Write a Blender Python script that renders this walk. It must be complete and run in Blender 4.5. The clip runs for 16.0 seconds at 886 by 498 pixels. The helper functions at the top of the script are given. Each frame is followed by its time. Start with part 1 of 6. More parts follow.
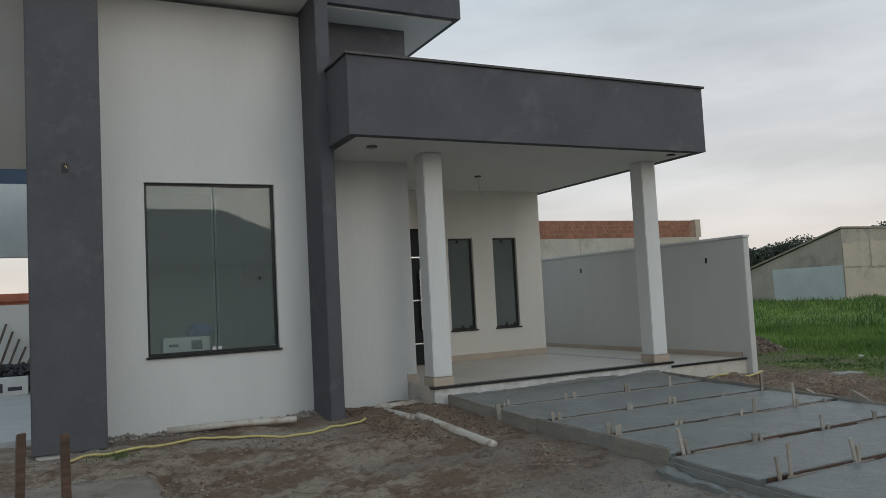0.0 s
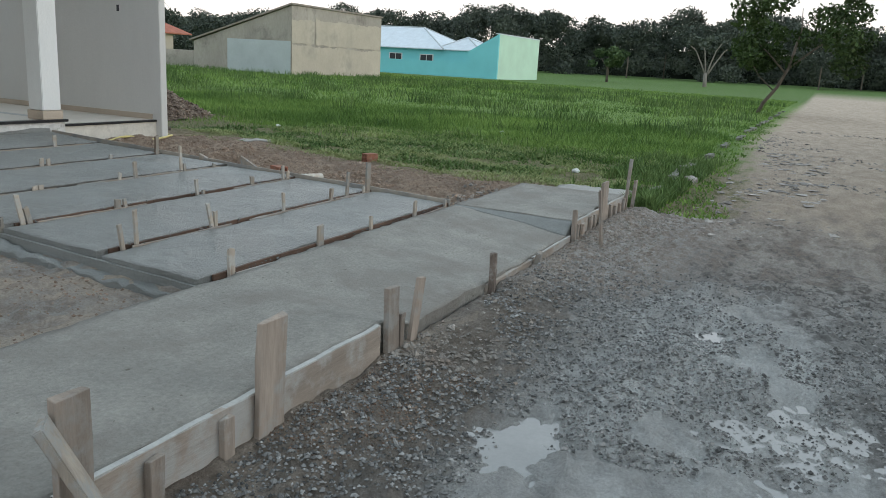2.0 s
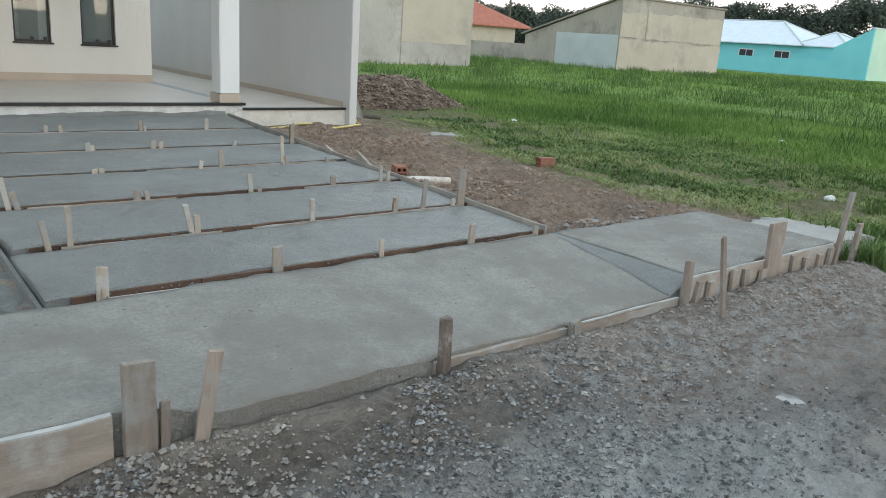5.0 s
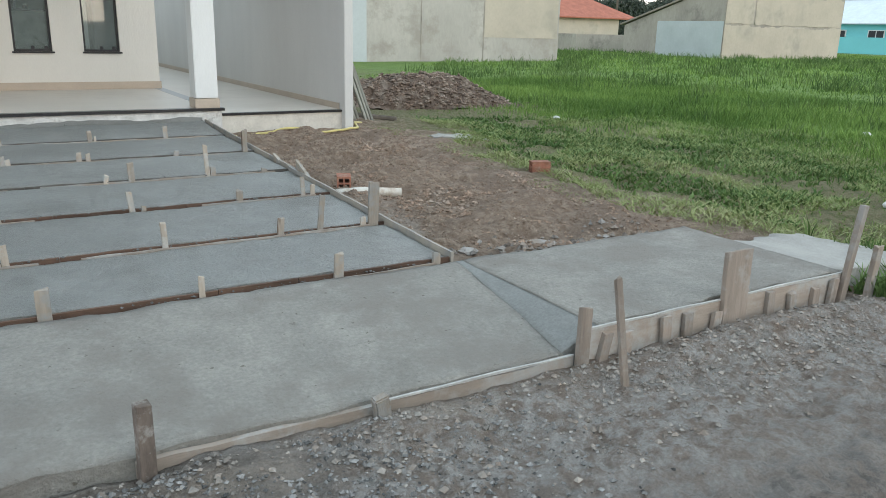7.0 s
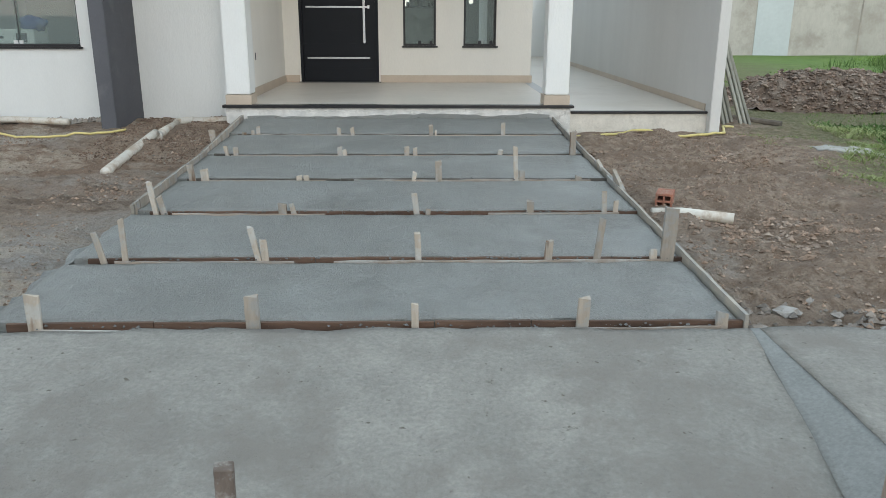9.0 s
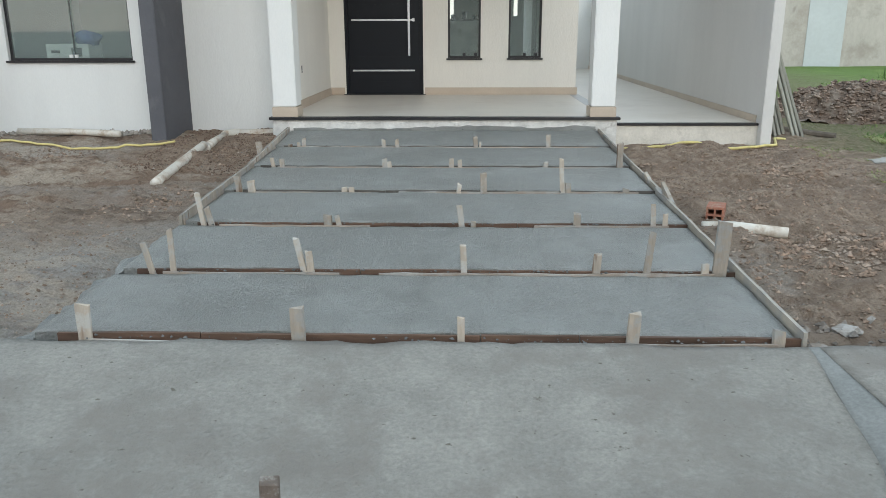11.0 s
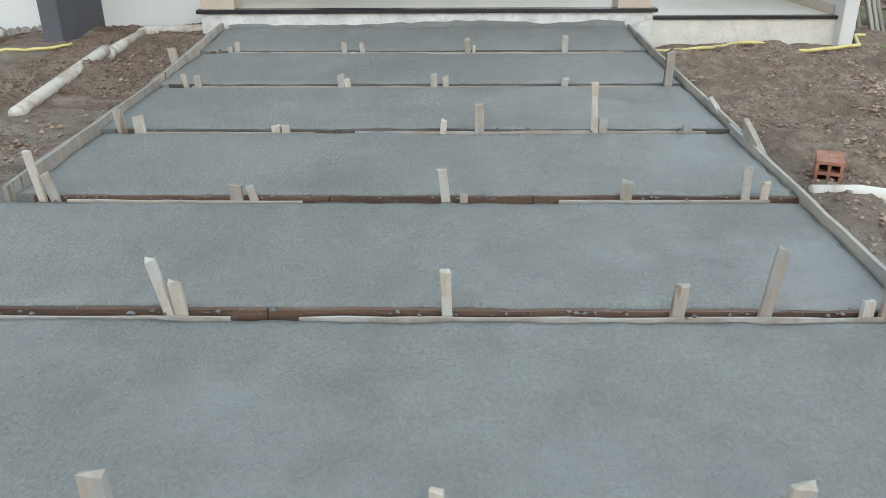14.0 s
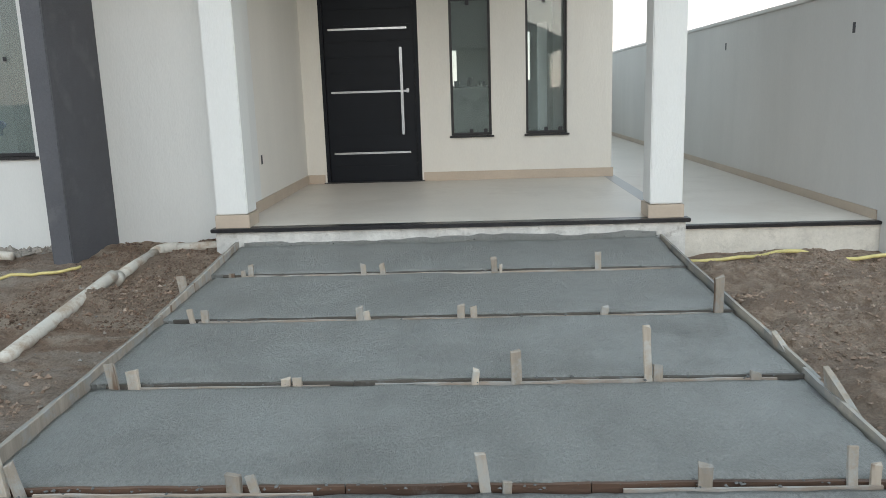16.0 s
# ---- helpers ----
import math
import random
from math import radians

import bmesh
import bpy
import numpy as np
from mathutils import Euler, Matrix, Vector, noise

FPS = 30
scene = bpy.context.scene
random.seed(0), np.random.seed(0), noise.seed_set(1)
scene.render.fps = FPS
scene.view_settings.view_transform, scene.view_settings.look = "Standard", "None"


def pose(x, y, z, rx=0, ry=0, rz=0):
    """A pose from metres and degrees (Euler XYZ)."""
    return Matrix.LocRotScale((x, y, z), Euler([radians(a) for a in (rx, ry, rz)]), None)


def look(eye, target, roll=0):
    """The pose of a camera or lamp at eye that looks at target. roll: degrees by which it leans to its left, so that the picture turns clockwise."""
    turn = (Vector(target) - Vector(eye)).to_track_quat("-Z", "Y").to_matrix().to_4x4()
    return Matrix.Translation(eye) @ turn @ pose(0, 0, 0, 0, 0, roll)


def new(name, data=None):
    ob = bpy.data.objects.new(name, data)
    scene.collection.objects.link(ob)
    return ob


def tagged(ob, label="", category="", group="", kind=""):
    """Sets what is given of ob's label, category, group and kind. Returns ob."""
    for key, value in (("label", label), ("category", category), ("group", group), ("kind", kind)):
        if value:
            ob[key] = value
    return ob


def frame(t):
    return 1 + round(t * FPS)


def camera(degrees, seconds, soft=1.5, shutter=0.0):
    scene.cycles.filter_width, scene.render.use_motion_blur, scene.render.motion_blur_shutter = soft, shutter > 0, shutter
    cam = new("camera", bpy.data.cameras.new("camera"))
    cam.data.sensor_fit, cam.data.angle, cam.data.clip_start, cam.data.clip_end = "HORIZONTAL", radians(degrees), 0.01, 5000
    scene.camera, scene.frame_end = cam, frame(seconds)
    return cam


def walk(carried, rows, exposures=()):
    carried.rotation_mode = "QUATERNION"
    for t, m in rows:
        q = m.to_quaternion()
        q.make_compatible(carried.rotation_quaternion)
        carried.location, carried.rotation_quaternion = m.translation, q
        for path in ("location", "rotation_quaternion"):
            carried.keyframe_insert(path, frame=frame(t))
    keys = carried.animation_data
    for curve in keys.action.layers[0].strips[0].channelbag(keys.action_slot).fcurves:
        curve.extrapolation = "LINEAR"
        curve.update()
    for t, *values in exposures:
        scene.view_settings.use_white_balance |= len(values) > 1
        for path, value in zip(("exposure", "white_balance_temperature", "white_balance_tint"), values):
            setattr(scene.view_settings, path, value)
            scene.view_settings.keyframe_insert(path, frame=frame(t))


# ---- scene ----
cam = camera(59.4, 16.0, soft=0.8)
PATH = [
    (0, (0.15, 0.058, 1.505), (1.047, 1.841, 1.632), -3.0),
    (0.5, (0.318, 0.103, 1.447), (1.49, 1.72, 1.342), -1.9),
    (1, (0.572, 0.099, 1.371), (2.009, 1.453, 1.052), 0.3),
    (1.5, (0.807, 0.11, 1.349), (2.477, 1.119, 0.909), 2.4),
    (2, (1.171, 0.113, 1.381), (2.932, 0.941, 0.918), 3.3),
    (2.5, (1.546, -0.039, 1.383), (3.287, 0.835, 0.929), 1.5),
    (3, (1.894, -0.152, 1.372), (3.577, 0.819, 0.899), 1.6),
    (3.5, (2.363, -0.226, 1.392), (4.025, 0.77, 0.898), 3.5),
    (4, (2.759, -0.396, 1.397), (4.275, 0.807, 0.894), 2.1),
    (4.5, (3.11, -0.481, 1.388), (4.421, 0.938, 0.872), 2.3),
    (5, (3.564, -0.528, 1.398), (4.803, 0.952, 0.873), 3.9),
    (5.2, (3.741, -0.579, 1.382), (4.916, 0.951, 0.854), 2.3),
    (7.3, (5.44, -0.439, 1.38), (6.362, 1.249, 0.834), 1.7),
    (7.5, (5.555, -0.358, 1.356), (6.375, 1.384, 0.811), 3.1),
    (8, (5.841, -0.12, 1.353), (6.504, 1.684, 0.799), 4.9),
    (8.5, (6.057, -0.019, 1.362), (6.282, 1.884, 0.791), 1.5),
    (9, (6.119, 0.053, 1.371), (6.162, 1.969, 0.798), 0.2),
    (9.5, (6.086, 0.06, 1.379), (6.072, 1.977, 0.811), -0.1),
    (9.7, (6.072, 0.065, 1.376), (6.045, 1.984, 0.814), -0.1),
    (11.8, (6.109, 0.168, 1.334), (6.031, 2.091, 0.792), 0.1),
    (12, (6.106, 0.258, 1.312), (6.029, 2.157, 0.691), 0.3),
    (12.5, (6.087, 0.582, 1.292), (6.031, 2.449, 0.577), 0.6),
    (13, (6.157, 0.969, 1.268), (6.11, 2.832, 0.542), 0.3),
    (13.5, (6.157, 1.391, 1.249), (6.107, 3.241, 0.49), 0.2),
    (14, (6.115, 1.855, 1.287), (6.072, 3.677, 0.464), -0.4),
    (14.5, (6.101, 2.164, 1.319), (6.059, 3.997, 0.52), -1.0),
    (15, (6.111, 2.373, 1.423), (6.065, 4.245, 0.719), -1.5),
    (15.5, (6.086, 2.392, 1.462), (6.028, 4.333, 0.981), -1.8),
    (16, (6.045, 2.395, 1.476), (5.962, 4.354, 1.078), -1.8),
]
walk(cam, [(t, look(e, g, r)) for t, e, g, r in PATH], [(0.0, -0.44), (0.5, -0.19), (1.0, 0.1), (1.5, 0.3), (2.0, 0.30), (2.5, 0.02), (3.0, 0.28), (3.5, 0.56), (4.0, 0.49), (5.0, 0.62), (7.5, 0.76), (8.5, 0.70), (9.0, 0.74), (12.0, 0.82), (13.0, 0.92), (14.0, 1.05), (14.5, 0.94), (15.0, 0.99), (16.0, 0.71)])

# ---- world, sun ----
world = bpy.data.worlds.new("world")
scene.world = world
world.use_nodes = True
wn, wl = world.node_tree.nodes, world.node_tree.links
wn.clear()
w_out = wn.new("ShaderNodeOutputWorld")
w_bg = wn.new("ShaderNodeBackground")
w_sky = wn.new("ShaderNodeTexSky")
w_sky.sky_type = "NISHITA"
w_sky.sun_disc = False
SUN_EL, SUN_AZ = radians(16), radians(164)
w_sky.sun_elevation, w_sky.sun_rotation = SUN_EL, SUN_AZ
w_co = wn.new("ShaderNodeTexCoord")
w_sep = wn.new("ShaderNodeSeparateXYZ")
w_ramp = wn.new("ShaderNodeValToRGB")
w_ramp.color_ramp.elements[0].position, w_ramp.color_ramp.elements[0].color = 0.0, (9.9, 8.7, 8.2, 1)
w_ramp.color_ramp.elements[1].position, w_ramp.color_ramp.elements[1].color = 0.55, (6.1, 7.45, 8.45, 1)
el = w_ramp.color_ramp.elements.new(0.12)
el.color = (9.0, 8.8, 8.7, 1)
w_map = wn.new("ShaderNodeMapping")
w_map.inputs["Scale"].default_value = (1.6, 1.6, 7.0)
w_noise = wn.new("ShaderNodeTexNoise")
w_noise.inputs["Scale"].default_value, w_noise.inputs["Detail"].default_value = 1.7, 6
w_cl = wn.new("ShaderNodeMapRange")
w_cl.inputs["From Min"].default_value, w_cl.inputs["From Max"].default_value = 0.35, 0.7
w_cl.inputs["To Min"].default_value, w_cl.inputs["To Max"].default_value = 0.84, 1.16
w_mul = wn.new("ShaderNodeMix")
w_mul.data_type, w_mul.blend_type = "RGBA", "MULTIPLY"
w_mul.inputs["Factor"].default_value = 1.0
w_mix = wn.new("ShaderNodeMix")
w_mix.data_type = "RGBA"
w_mix.inputs["Factor"].default_value = 0.82
wl.new(w_co.outputs["Generated"], w_sep.inputs[0])
wl.new(w_sep.outputs["Z"], w_ramp.inputs[0])
wl.new(w_co.outputs["Generated"], w_map.inputs[0])
wl.new(w_map.outputs[0], w_noise.inputs["Vector"])
wl.new(w_noise.outputs["Fac"], w_cl.inputs["Value"])
wl.new(w_ramp.outputs[0], w_mul.inputs["A"])
wl.new(w_cl.outputs[0], w_mul.inputs["B"])
wl.new(w_sky.outputs[0], w_mix.inputs["A"])
wl.new(w_mul.outputs["Result"], w_mix.inputs["B"])
wl.new(w_mix.outputs["Result"], w_bg.inputs["Color"])
w_bg.inputs["Strength"].default_value = 0.126
wl.new(w_bg.outputs[0], w_out.inputs[0])

sun_data = bpy.data.lights.new("sun", "SUN")
sun_data.energy, sun_data.angle, sun_data.color = 0.55, radians(40), (0.97, 0.97, 0.94)
sun = new("sun", sun_data)
sun_dir = Vector((math.sin(SUN_AZ) * math.cos(SUN_EL), math.cos(SUN_AZ) * math.cos(SUN_EL), math.sin(SUN_EL)))
sun.matrix_world = look(sun_dir * 60, (0, 0, 0))


# ---- materials ----
def mat(name, colour, rough=0.85, var=0.15, scale=3.0, bump=0.15, bump_scale=60.0, metal=0.0, stain=None, stain_at=0.6, stain_scale=1.2, tint=0.0, streak=(1, 1, 1), spec=0.4, fine=0.5, specks=None, speck_scale=22.0, speck_at=0.66, rough_var=0.0, island=0.0, depth=0.01):
    """A principled material with grain, patches and optional stains."""
    m = bpy.data.materials.new(name)
    m.use_nodes = True
    n, l = m.node_tree.nodes, m.node_tree.links
    b = n["Principled BSDF"]
    geo = n.new("ShaderNodeNewGeometry")
    mp = n.new("ShaderNodeMapping")
    mp.inputs["Scale"].default_value = streak
    l.new(geo.outputs["Position"], mp.inputs[0])
    n1 = n.new("ShaderNodeTexNoise")
    n1.inputs["Scale"].default_value, n1.inputs["Detail"].default_value = scale, 9
    n1.inputs["Roughness"].default_value = 0.62
    n2 = n.new("ShaderNodeTexNoise")
    n2.inputs["Scale"].default_value, n2.inputs["Detail"].default_value = bump_scale, 6
    n2.inputs["Roughness"].default_value = 0.68
    n5 = n.new("ShaderNodeTexNoise")
    n5.inputs["Scale"].default_value, n5.inputs["Detail"].default_value, n5.inputs["Roughness"].default_value = bump_scale / 5, 8, 0.7
    l.new(mp.outputs[0], n5.inputs["Vector"])
    l.new(mp.outputs[0], n1.inputs["Vector"])
    l.new(mp.outputs[0], n2.inputs["Vector"])
    r1 = n.new("ShaderNodeMapRange")
    r1.inputs["From Min"].default_value, r1.inputs["From Max"].default_value = 0.3, 0.7
    r1.inputs["To Min"].default_value, r1.inputs["To Max"].default_value = 1 - var, 1 + var
    l.new(n1.outputs["Fac"], r1.inputs["Value"])
    r2 = n.new("ShaderNodeMapRange")
    r2.inputs["From Min"].default_value, r2.inputs["From Max"].default_value = 0.3, 0.7
    r2.inputs["To Min"].default_value, r2.inputs["To Max"].default_value = 1 - var * fine, 1 + var * fine
    l.new(n2.outputs["Fac"], r2.inputs["Value"])
    mu = n.new("ShaderNodeMath")
    mu.operation = "MULTIPLY"
    l.new(r1.outputs[0], mu.inputs[0])
    l.new(r2.outputs[0], mu.inputs[1])
    cm = n.new("ShaderNodeMix")
    cm.data_type, cm.blend_type = "RGBA", "MULTIPLY"
    cm.inputs["Factor"].default_value = 1.0
    cm.inputs["A"].default_value = (*colour, 1)
    l.new(mu.outputs[0], cm.inputs["B"])
    out = cm.outputs["Result"]
    if stain:
        n3 = n.new("ShaderNodeTexNoise")
        n3.inputs["Scale"].default_value, n3.inputs["Detail"].default_value = stain_scale, 10
        n3.inputs["Roughness"].default_value = 0.7
        l.new(geo.outputs["Position"], n3.inputs["Vector"])
        r3 = n.new("ShaderNodeMapRange")
        r3.inputs["From Min"].default_value, r3.inputs["From Max"].default_value = stain_at - 0.05, stain_at + 0.08
        l.new(n3.outputs["Fac"], r3.inputs["Value"])
        sm = n.new("ShaderNodeMix")
        sm.data_type = "RGBA"
        sm.inputs["B"].default_value = (*stain, 1)
        l.new(r3.outputs[0], sm.inputs["Factor"])
        l.new(out, sm.inputs["A"])
        out = sm.outputs["Result"]
    if specks:
        n4 = n.new("ShaderNodeTexNoise")
        n4.inputs["Scale"].default_value, n4.inputs["Detail"].default_value = speck_scale, 3
        l.new(mp.outputs[0], n4.inputs["Vector"])
        r5 = n.new("ShaderNodeMapRange")
        r5.inputs["From Min"].default_value, r5.inputs["From Max"].default_value = speck_at, speck_at + 0.06
        l.new(n4.outputs["Fac"], r5.inputs["Value"])
        pm = n.new("ShaderNodeMix")
        pm.data_type = "RGBA"
        pm.inputs["B"].default_value = (*specks, 1)
        l.new(r5.outputs[0], pm.inputs["Factor"])
        l.new(out, pm.inputs["A"])
        out = pm.outputs["Result"]
    if tint:
        oi = n.new("ShaderNodeObjectInfo")
        r4 = n.new("ShaderNodeMapRange")
        r4.inputs["To Min"].default_value, r4.inputs["To Max"].default_value = 1 - tint, 1 + tint
        l.new(oi.outputs["Random"], r4.inputs["Value"])
        tm = n.new("ShaderNodeMix")
        tm.data_type, tm.blend_type = "RGBA", "MULTIPLY"
        tm.inputs["Factor"].default_value = 1.0
        l.new(out, tm.inputs["A"])
        l.new(r4.outputs[0], tm.inputs["B"])
        out = tm.outputs["Result"]
    if island:
        gi = n.new("ShaderNodeMapRange")
        gi.inputs["To Min"].default_value, gi.inputs["To Max"].default_value = 1 - island, 1 + island
        l.new(geo.outputs["Random Per Island"], gi.inputs["Value"])
        im = n.new("ShaderNodeMix")
        im.data_type, im.blend_type = "RGBA", "MULTIPLY"
        im.inputs["Factor"].default_value = 1.0
        l.new(out, im.inputs["A"])
        l.new(gi.outputs[0], im.inputs["B"])
        out = im.outputs["Result"]
    l.new(out, b.inputs["Base Color"])
    b.inputs["Roughness"].default_value = rough
    if rough_var:
        r6 = n.new("ShaderNodeMapRange")
        r6.inputs["From Min"].default_value, r6.inputs["From Max"].default_value = 0.35, 0.65
        r6.inputs["To Min"].default_value, r6.inputs["To Max"].default_value = rough - rough_var, rough + rough_var
        l.new(n1.outputs["Fac"], r6.inputs["Value"])
        l.new(r6.outputs[0], b.inputs["Roughness"])
    b.inputs["Metallic"].default_value = metal
    b.inputs["Specular IOR Level"].default_value = spec
    if bump:
        bn = n.new("ShaderNodeBump")
        bn.inputs["Strength"].default_value, bn.inputs["Distance"].default_value = bump, depth
        ha = n.new("ShaderNodeMath")
        ha.operation = "MULTIPLY_ADD"
        ha.inputs[1].default_value = 1.6
        l.new(n5.outputs["Fac"], ha.inputs[0])
        l.new(n2.outputs["Fac"], ha.inputs[2])
        l.new(ha.outputs[0], bn.inputs["Height"])
        l.new(bn.outputs[0], b.inputs["Normal"])
    return m


def leaf_mat(name, dark, light, rough=0.6):
    m = bpy.data.materials.new(name)
    m.use_nodes = True
    n, l = m.node_tree.nodes, m.node_tree.links
    b = n["Principled BSDF"]
    geo = n.new("ShaderNodeNewGeometry")
    no = n.new("ShaderNodeTexNoise")
    no.inputs["Scale"].default_value = 0.35
    l.new(geo.outputs["Position"], no.inputs["Vector"])
    ad = n.new("ShaderNodeMath")
    ad.operation = "MULTIPLY_ADD"
    ad.inputs[1].default_value, ad.inputs[2].default_value = 0.7, -0.1
    l.new(geo.outputs["Random Per Island"], ad.inputs[0])
    a2 = n.new("ShaderNodeMath")
    l.new(ad.outputs[0], a2.inputs[0])
    r = n.new("ShaderNodeMapRange")
    r.inputs["From Min"].default_value, r.inputs["From Max"].default_value = 0.35, 0.7
    r.inputs["To Min"].default_value, r.inputs["To Max"].default_value = -0.2, 0.45
    l.new(no.outputs["Fac"], r.inputs["Value"])
    l.new(r.outputs[0], a2.inputs[1])
    mx = n.new("ShaderNodeMix")
    mx.data_type = "RGBA"
    mx.inputs["A"].default_value, mx.inputs["B"].default_value = (*dark, 1), (*light, 1)
    l.new(a2.outputs[0], mx.inputs["Factor"])
    l.new(mx.outputs["Result"], b.inputs["Base Color"])
    b.inputs["Roughness"].default_value = rough
    b.inputs["Specular IOR Level"].default_value = 0.08
    return m


def glass_mat(name, tint, trans=0.9):
    m = bpy.data.materials.new(name)
    m.use_nodes = True
    n, l = m.node_tree.nodes, m.node_tree.links
    b = n["Principled BSDF"]
    b.inputs["Base Color"].default_value = (*tint, 1)
    b.inputs["Transmission Weight"].default_value = trans
    b.inputs["Roughness"].default_value = 0.02
    b.inputs["IOR"].default_value = 1.5
    return m


M_WHITE = mat("textured white plaster", (0.70, 0.705, 0.685), 0.9, 0.05, 1.3, 0.30, 95, streak=(1, 1, 0.3), fine=0.5)
M_CREAM = mat("cream plaster", (0.69, 0.665, 0.61), 0.9, 0.05, 1.2, 0.30, 95, streak=(1, 1, 0.3), fine=0.5)
# boundary wall's white, darkened in colour for the shade of the house
M_SHADEWHITE = mat("white plaster toned down for shade", (0.60, 0.59, 0.565), 0.9, 0.05, 1.1, 0.30, 95, streak=(1, 1, 0.3))
M_GREY = mat("grey plaster", (0.104, 0.105, 0.116), 0.9, 0.12, 1.6, 0.5, 110, stain=(0.135, 0.135, 0.145), stain_at=0.58, stain_scale=2.2, fine=0.8)
M_SOFFIT = mat("soffit paint", (0.70, 0.69, 0.67), 0.9, 0.03, 1.0, 0.1, 60)
M_COPING = mat("dark stone coping", (0.035, 0.033, 0.035), 0.35, 0.2, 6, 0.05, 120)
M_TILE = mat("beige floor tile", (0.60, 0.55, 0.485), 0.42, 0.06, 1.0, 0.03, 40, stain=(0.55, 0.495, 0.43), stain_at=0.57, spec=0.35)
M_BASE = mat("beige skirting tile", (0.47, 0.39, 0.31), 0.4, 0.08, 3.0, 0.04, 60)
M_GRANITE = mat("black granite", (0.02, 0.02, 0.022), 0.3, 0.4, 30, 0.04, 200)
M_BLACK = mat("black door paint", (0.005, 0.007, 0.011), 0.42, 0.1, 4, 0.02, 60, spec=0.22)
M_CHROME = mat("brushed steel", (0.75, 0.75, 0.77), 0.22, 0.05, 10, 0.02, 100, metal=1.0)
M_FRAME = mat("black window profile", (0.02, 0.02, 0.022), 0.4, 0.1, 5, 0.0)
M_GLASS = glass_mat("window glass", (0.62, 0.72, 0.70))
M_WET = mat("fresh grey concrete", (0.226, 0.229, 0.214), 0.40, 0.16, 2.6, 1.0, 75, stain=(0.270, 0.275, 0.260), stain_at=0.54, stain_scale=1.3, spec=0.6, fine=1.3, specks=(0.12, 0.125, 0.12), speck_scale=46, speck_at=0.75, rough_var=0.12, streak=(1.2, 0.8, 1), depth=0.016)
M_CURED = mat("cured pavement concrete", (0.296, 0.281, 0.250), 0.85, 0.18, 3.2, 1.0, 55, stain=(0.245, 0.225, 0.198), stain_at=0.53, stain_scale=1.7, fine=1.0, specks=(0.14, 0.125, 0.10), speck_scale=26, speck_at=0.69, depth=0.015)
# soft shadow of the twisted wedge strip, put into its concrete colour
M_STRIPSHADE = mat("shade-toned pavement concrete", (0.222, 0.225, 0.212), 0.8, 0.14, 3, 0.5, 70, fine=1.2)
M_PAD = mat("dirty concrete pad", (0.26, 0.225, 0.19), 0.9, 0.2, 4, 0.8, 50, stain=(0.18, 0.14, 0.11), stain_at=0.54, stain_scale=3)
M_CLOD = mat("grey brown rubble", (0.215, 0.18, 0.15), 0.95, 0.3, 8, 0.9, 40, stain=(0.29, 0.275, 0.255), stain_at=0.52, stain_scale=6, island=0.35)
M_ROUGHC = mat("rough foundation concrete", (0.60, 0.59, 0.56), 0.9, 0.2, 5, 0.8, 30, stain=(0.34, 0.32, 0.29), stain_at=0.6, stain_scale=9)
M_WOOD = mat("raw sawn wood", (0.355, 0.305, 0.25), 0.88, 0.3, 7, 0.6, 40, tint=0.3, streak=(1, 1, 0.12), stain=(0.36, 0.35, 0.325), stain_at=0.52, stain_scale=11, specks=(0.18, 0.12, 0.08), speck_scale=18, speck_at=0.63)
M_STREETWOOD = mat("brown sawn wood", (0.315, 0.258, 0.212), 0.88, 0.3, 7, 0.6, 40, tint=0.2, streak=(1, 1, 0.12), stain=(0.36, 0.34, 0.31), stain_at=0.54, stain_scale=5, specks=(0.17, 0.115, 0.08), speck_scale=13, speck_at=0.67)
M_BOARD = mat("weathered formwork wood", (0.315, 0.262, 0.215), 0.85, 0.25, 5, 0.4, 45, tint=0.15, streak=(0.15, 0.15, 1), stain=(0.37, 0.355, 0.33), stain_at=0.51, stain_scale=3)
M_SIDE = mat("cement splashed formwork wood", (0.335, 0.30, 0.25), 0.85, 0.25, 5, 0.4, 45, tint=0.12, streak=(1, 0.15, 1), stain=(0.245, 0.24, 0.225), stain_at=0.52, stain_scale=2.5)
M_JOINT = mat("grey joint wood", (0.085, 0.076, 0.065), 0.85, 0.35, 8, 0.3, 45, streak=(0.15, 1, 1), stain=(0.20, 0.195, 0.18), stain_at=0.60, stain_scale=4)
M_LEFTSIDE = mat("damp splashed formwork wood", (0.245, 0.225, 0.19), 0.85, 0.25, 5, 0.5, 45, tint=0.1, streak=(1, 0.15, 1), stain=(0.20, 0.20, 0.19), stain_at=0.52, stain_scale=2.5)
M_REDBOARD = mat("damp reddish wood", (0.105, 0.062, 0.042), 0.7, 0.5, 9, 0.3, 45, streak=(0.15, 1, 1), stain=(0.20, 0.18, 0.16), stain_at=0.66, stain_scale=4)
M_PVC = mat("dusty white pipe", (0.60, 0.565, 0.50), 0.45, 0.12, 6, 0.05, 60, stain=(0.40, 0.32, 0.245), stain_at=0.53, stain_scale=6)
M_HOSE = mat("yellow hose", (0.58, 0.49, 0.20), 0.5, 0.15, 10, 0.05, 60)
M_BRICK = mat("red hollow brick", (0.29, 0.125, 0.082), 0.9, 0.25, 14, 0.5, 80, tint=0.15, stain=(0.30, 0.21, 0.155), stain_at=0.56, stain_scale=18)
M_SOIL = mat("brown soil clods", (0.27, 0.19, 0.138), 0.95, 0.35, 7, 1.0, 40, stain=(0.36, 0.295, 0.24), stain_at=0.55, stain_scale=5, island=0.35)
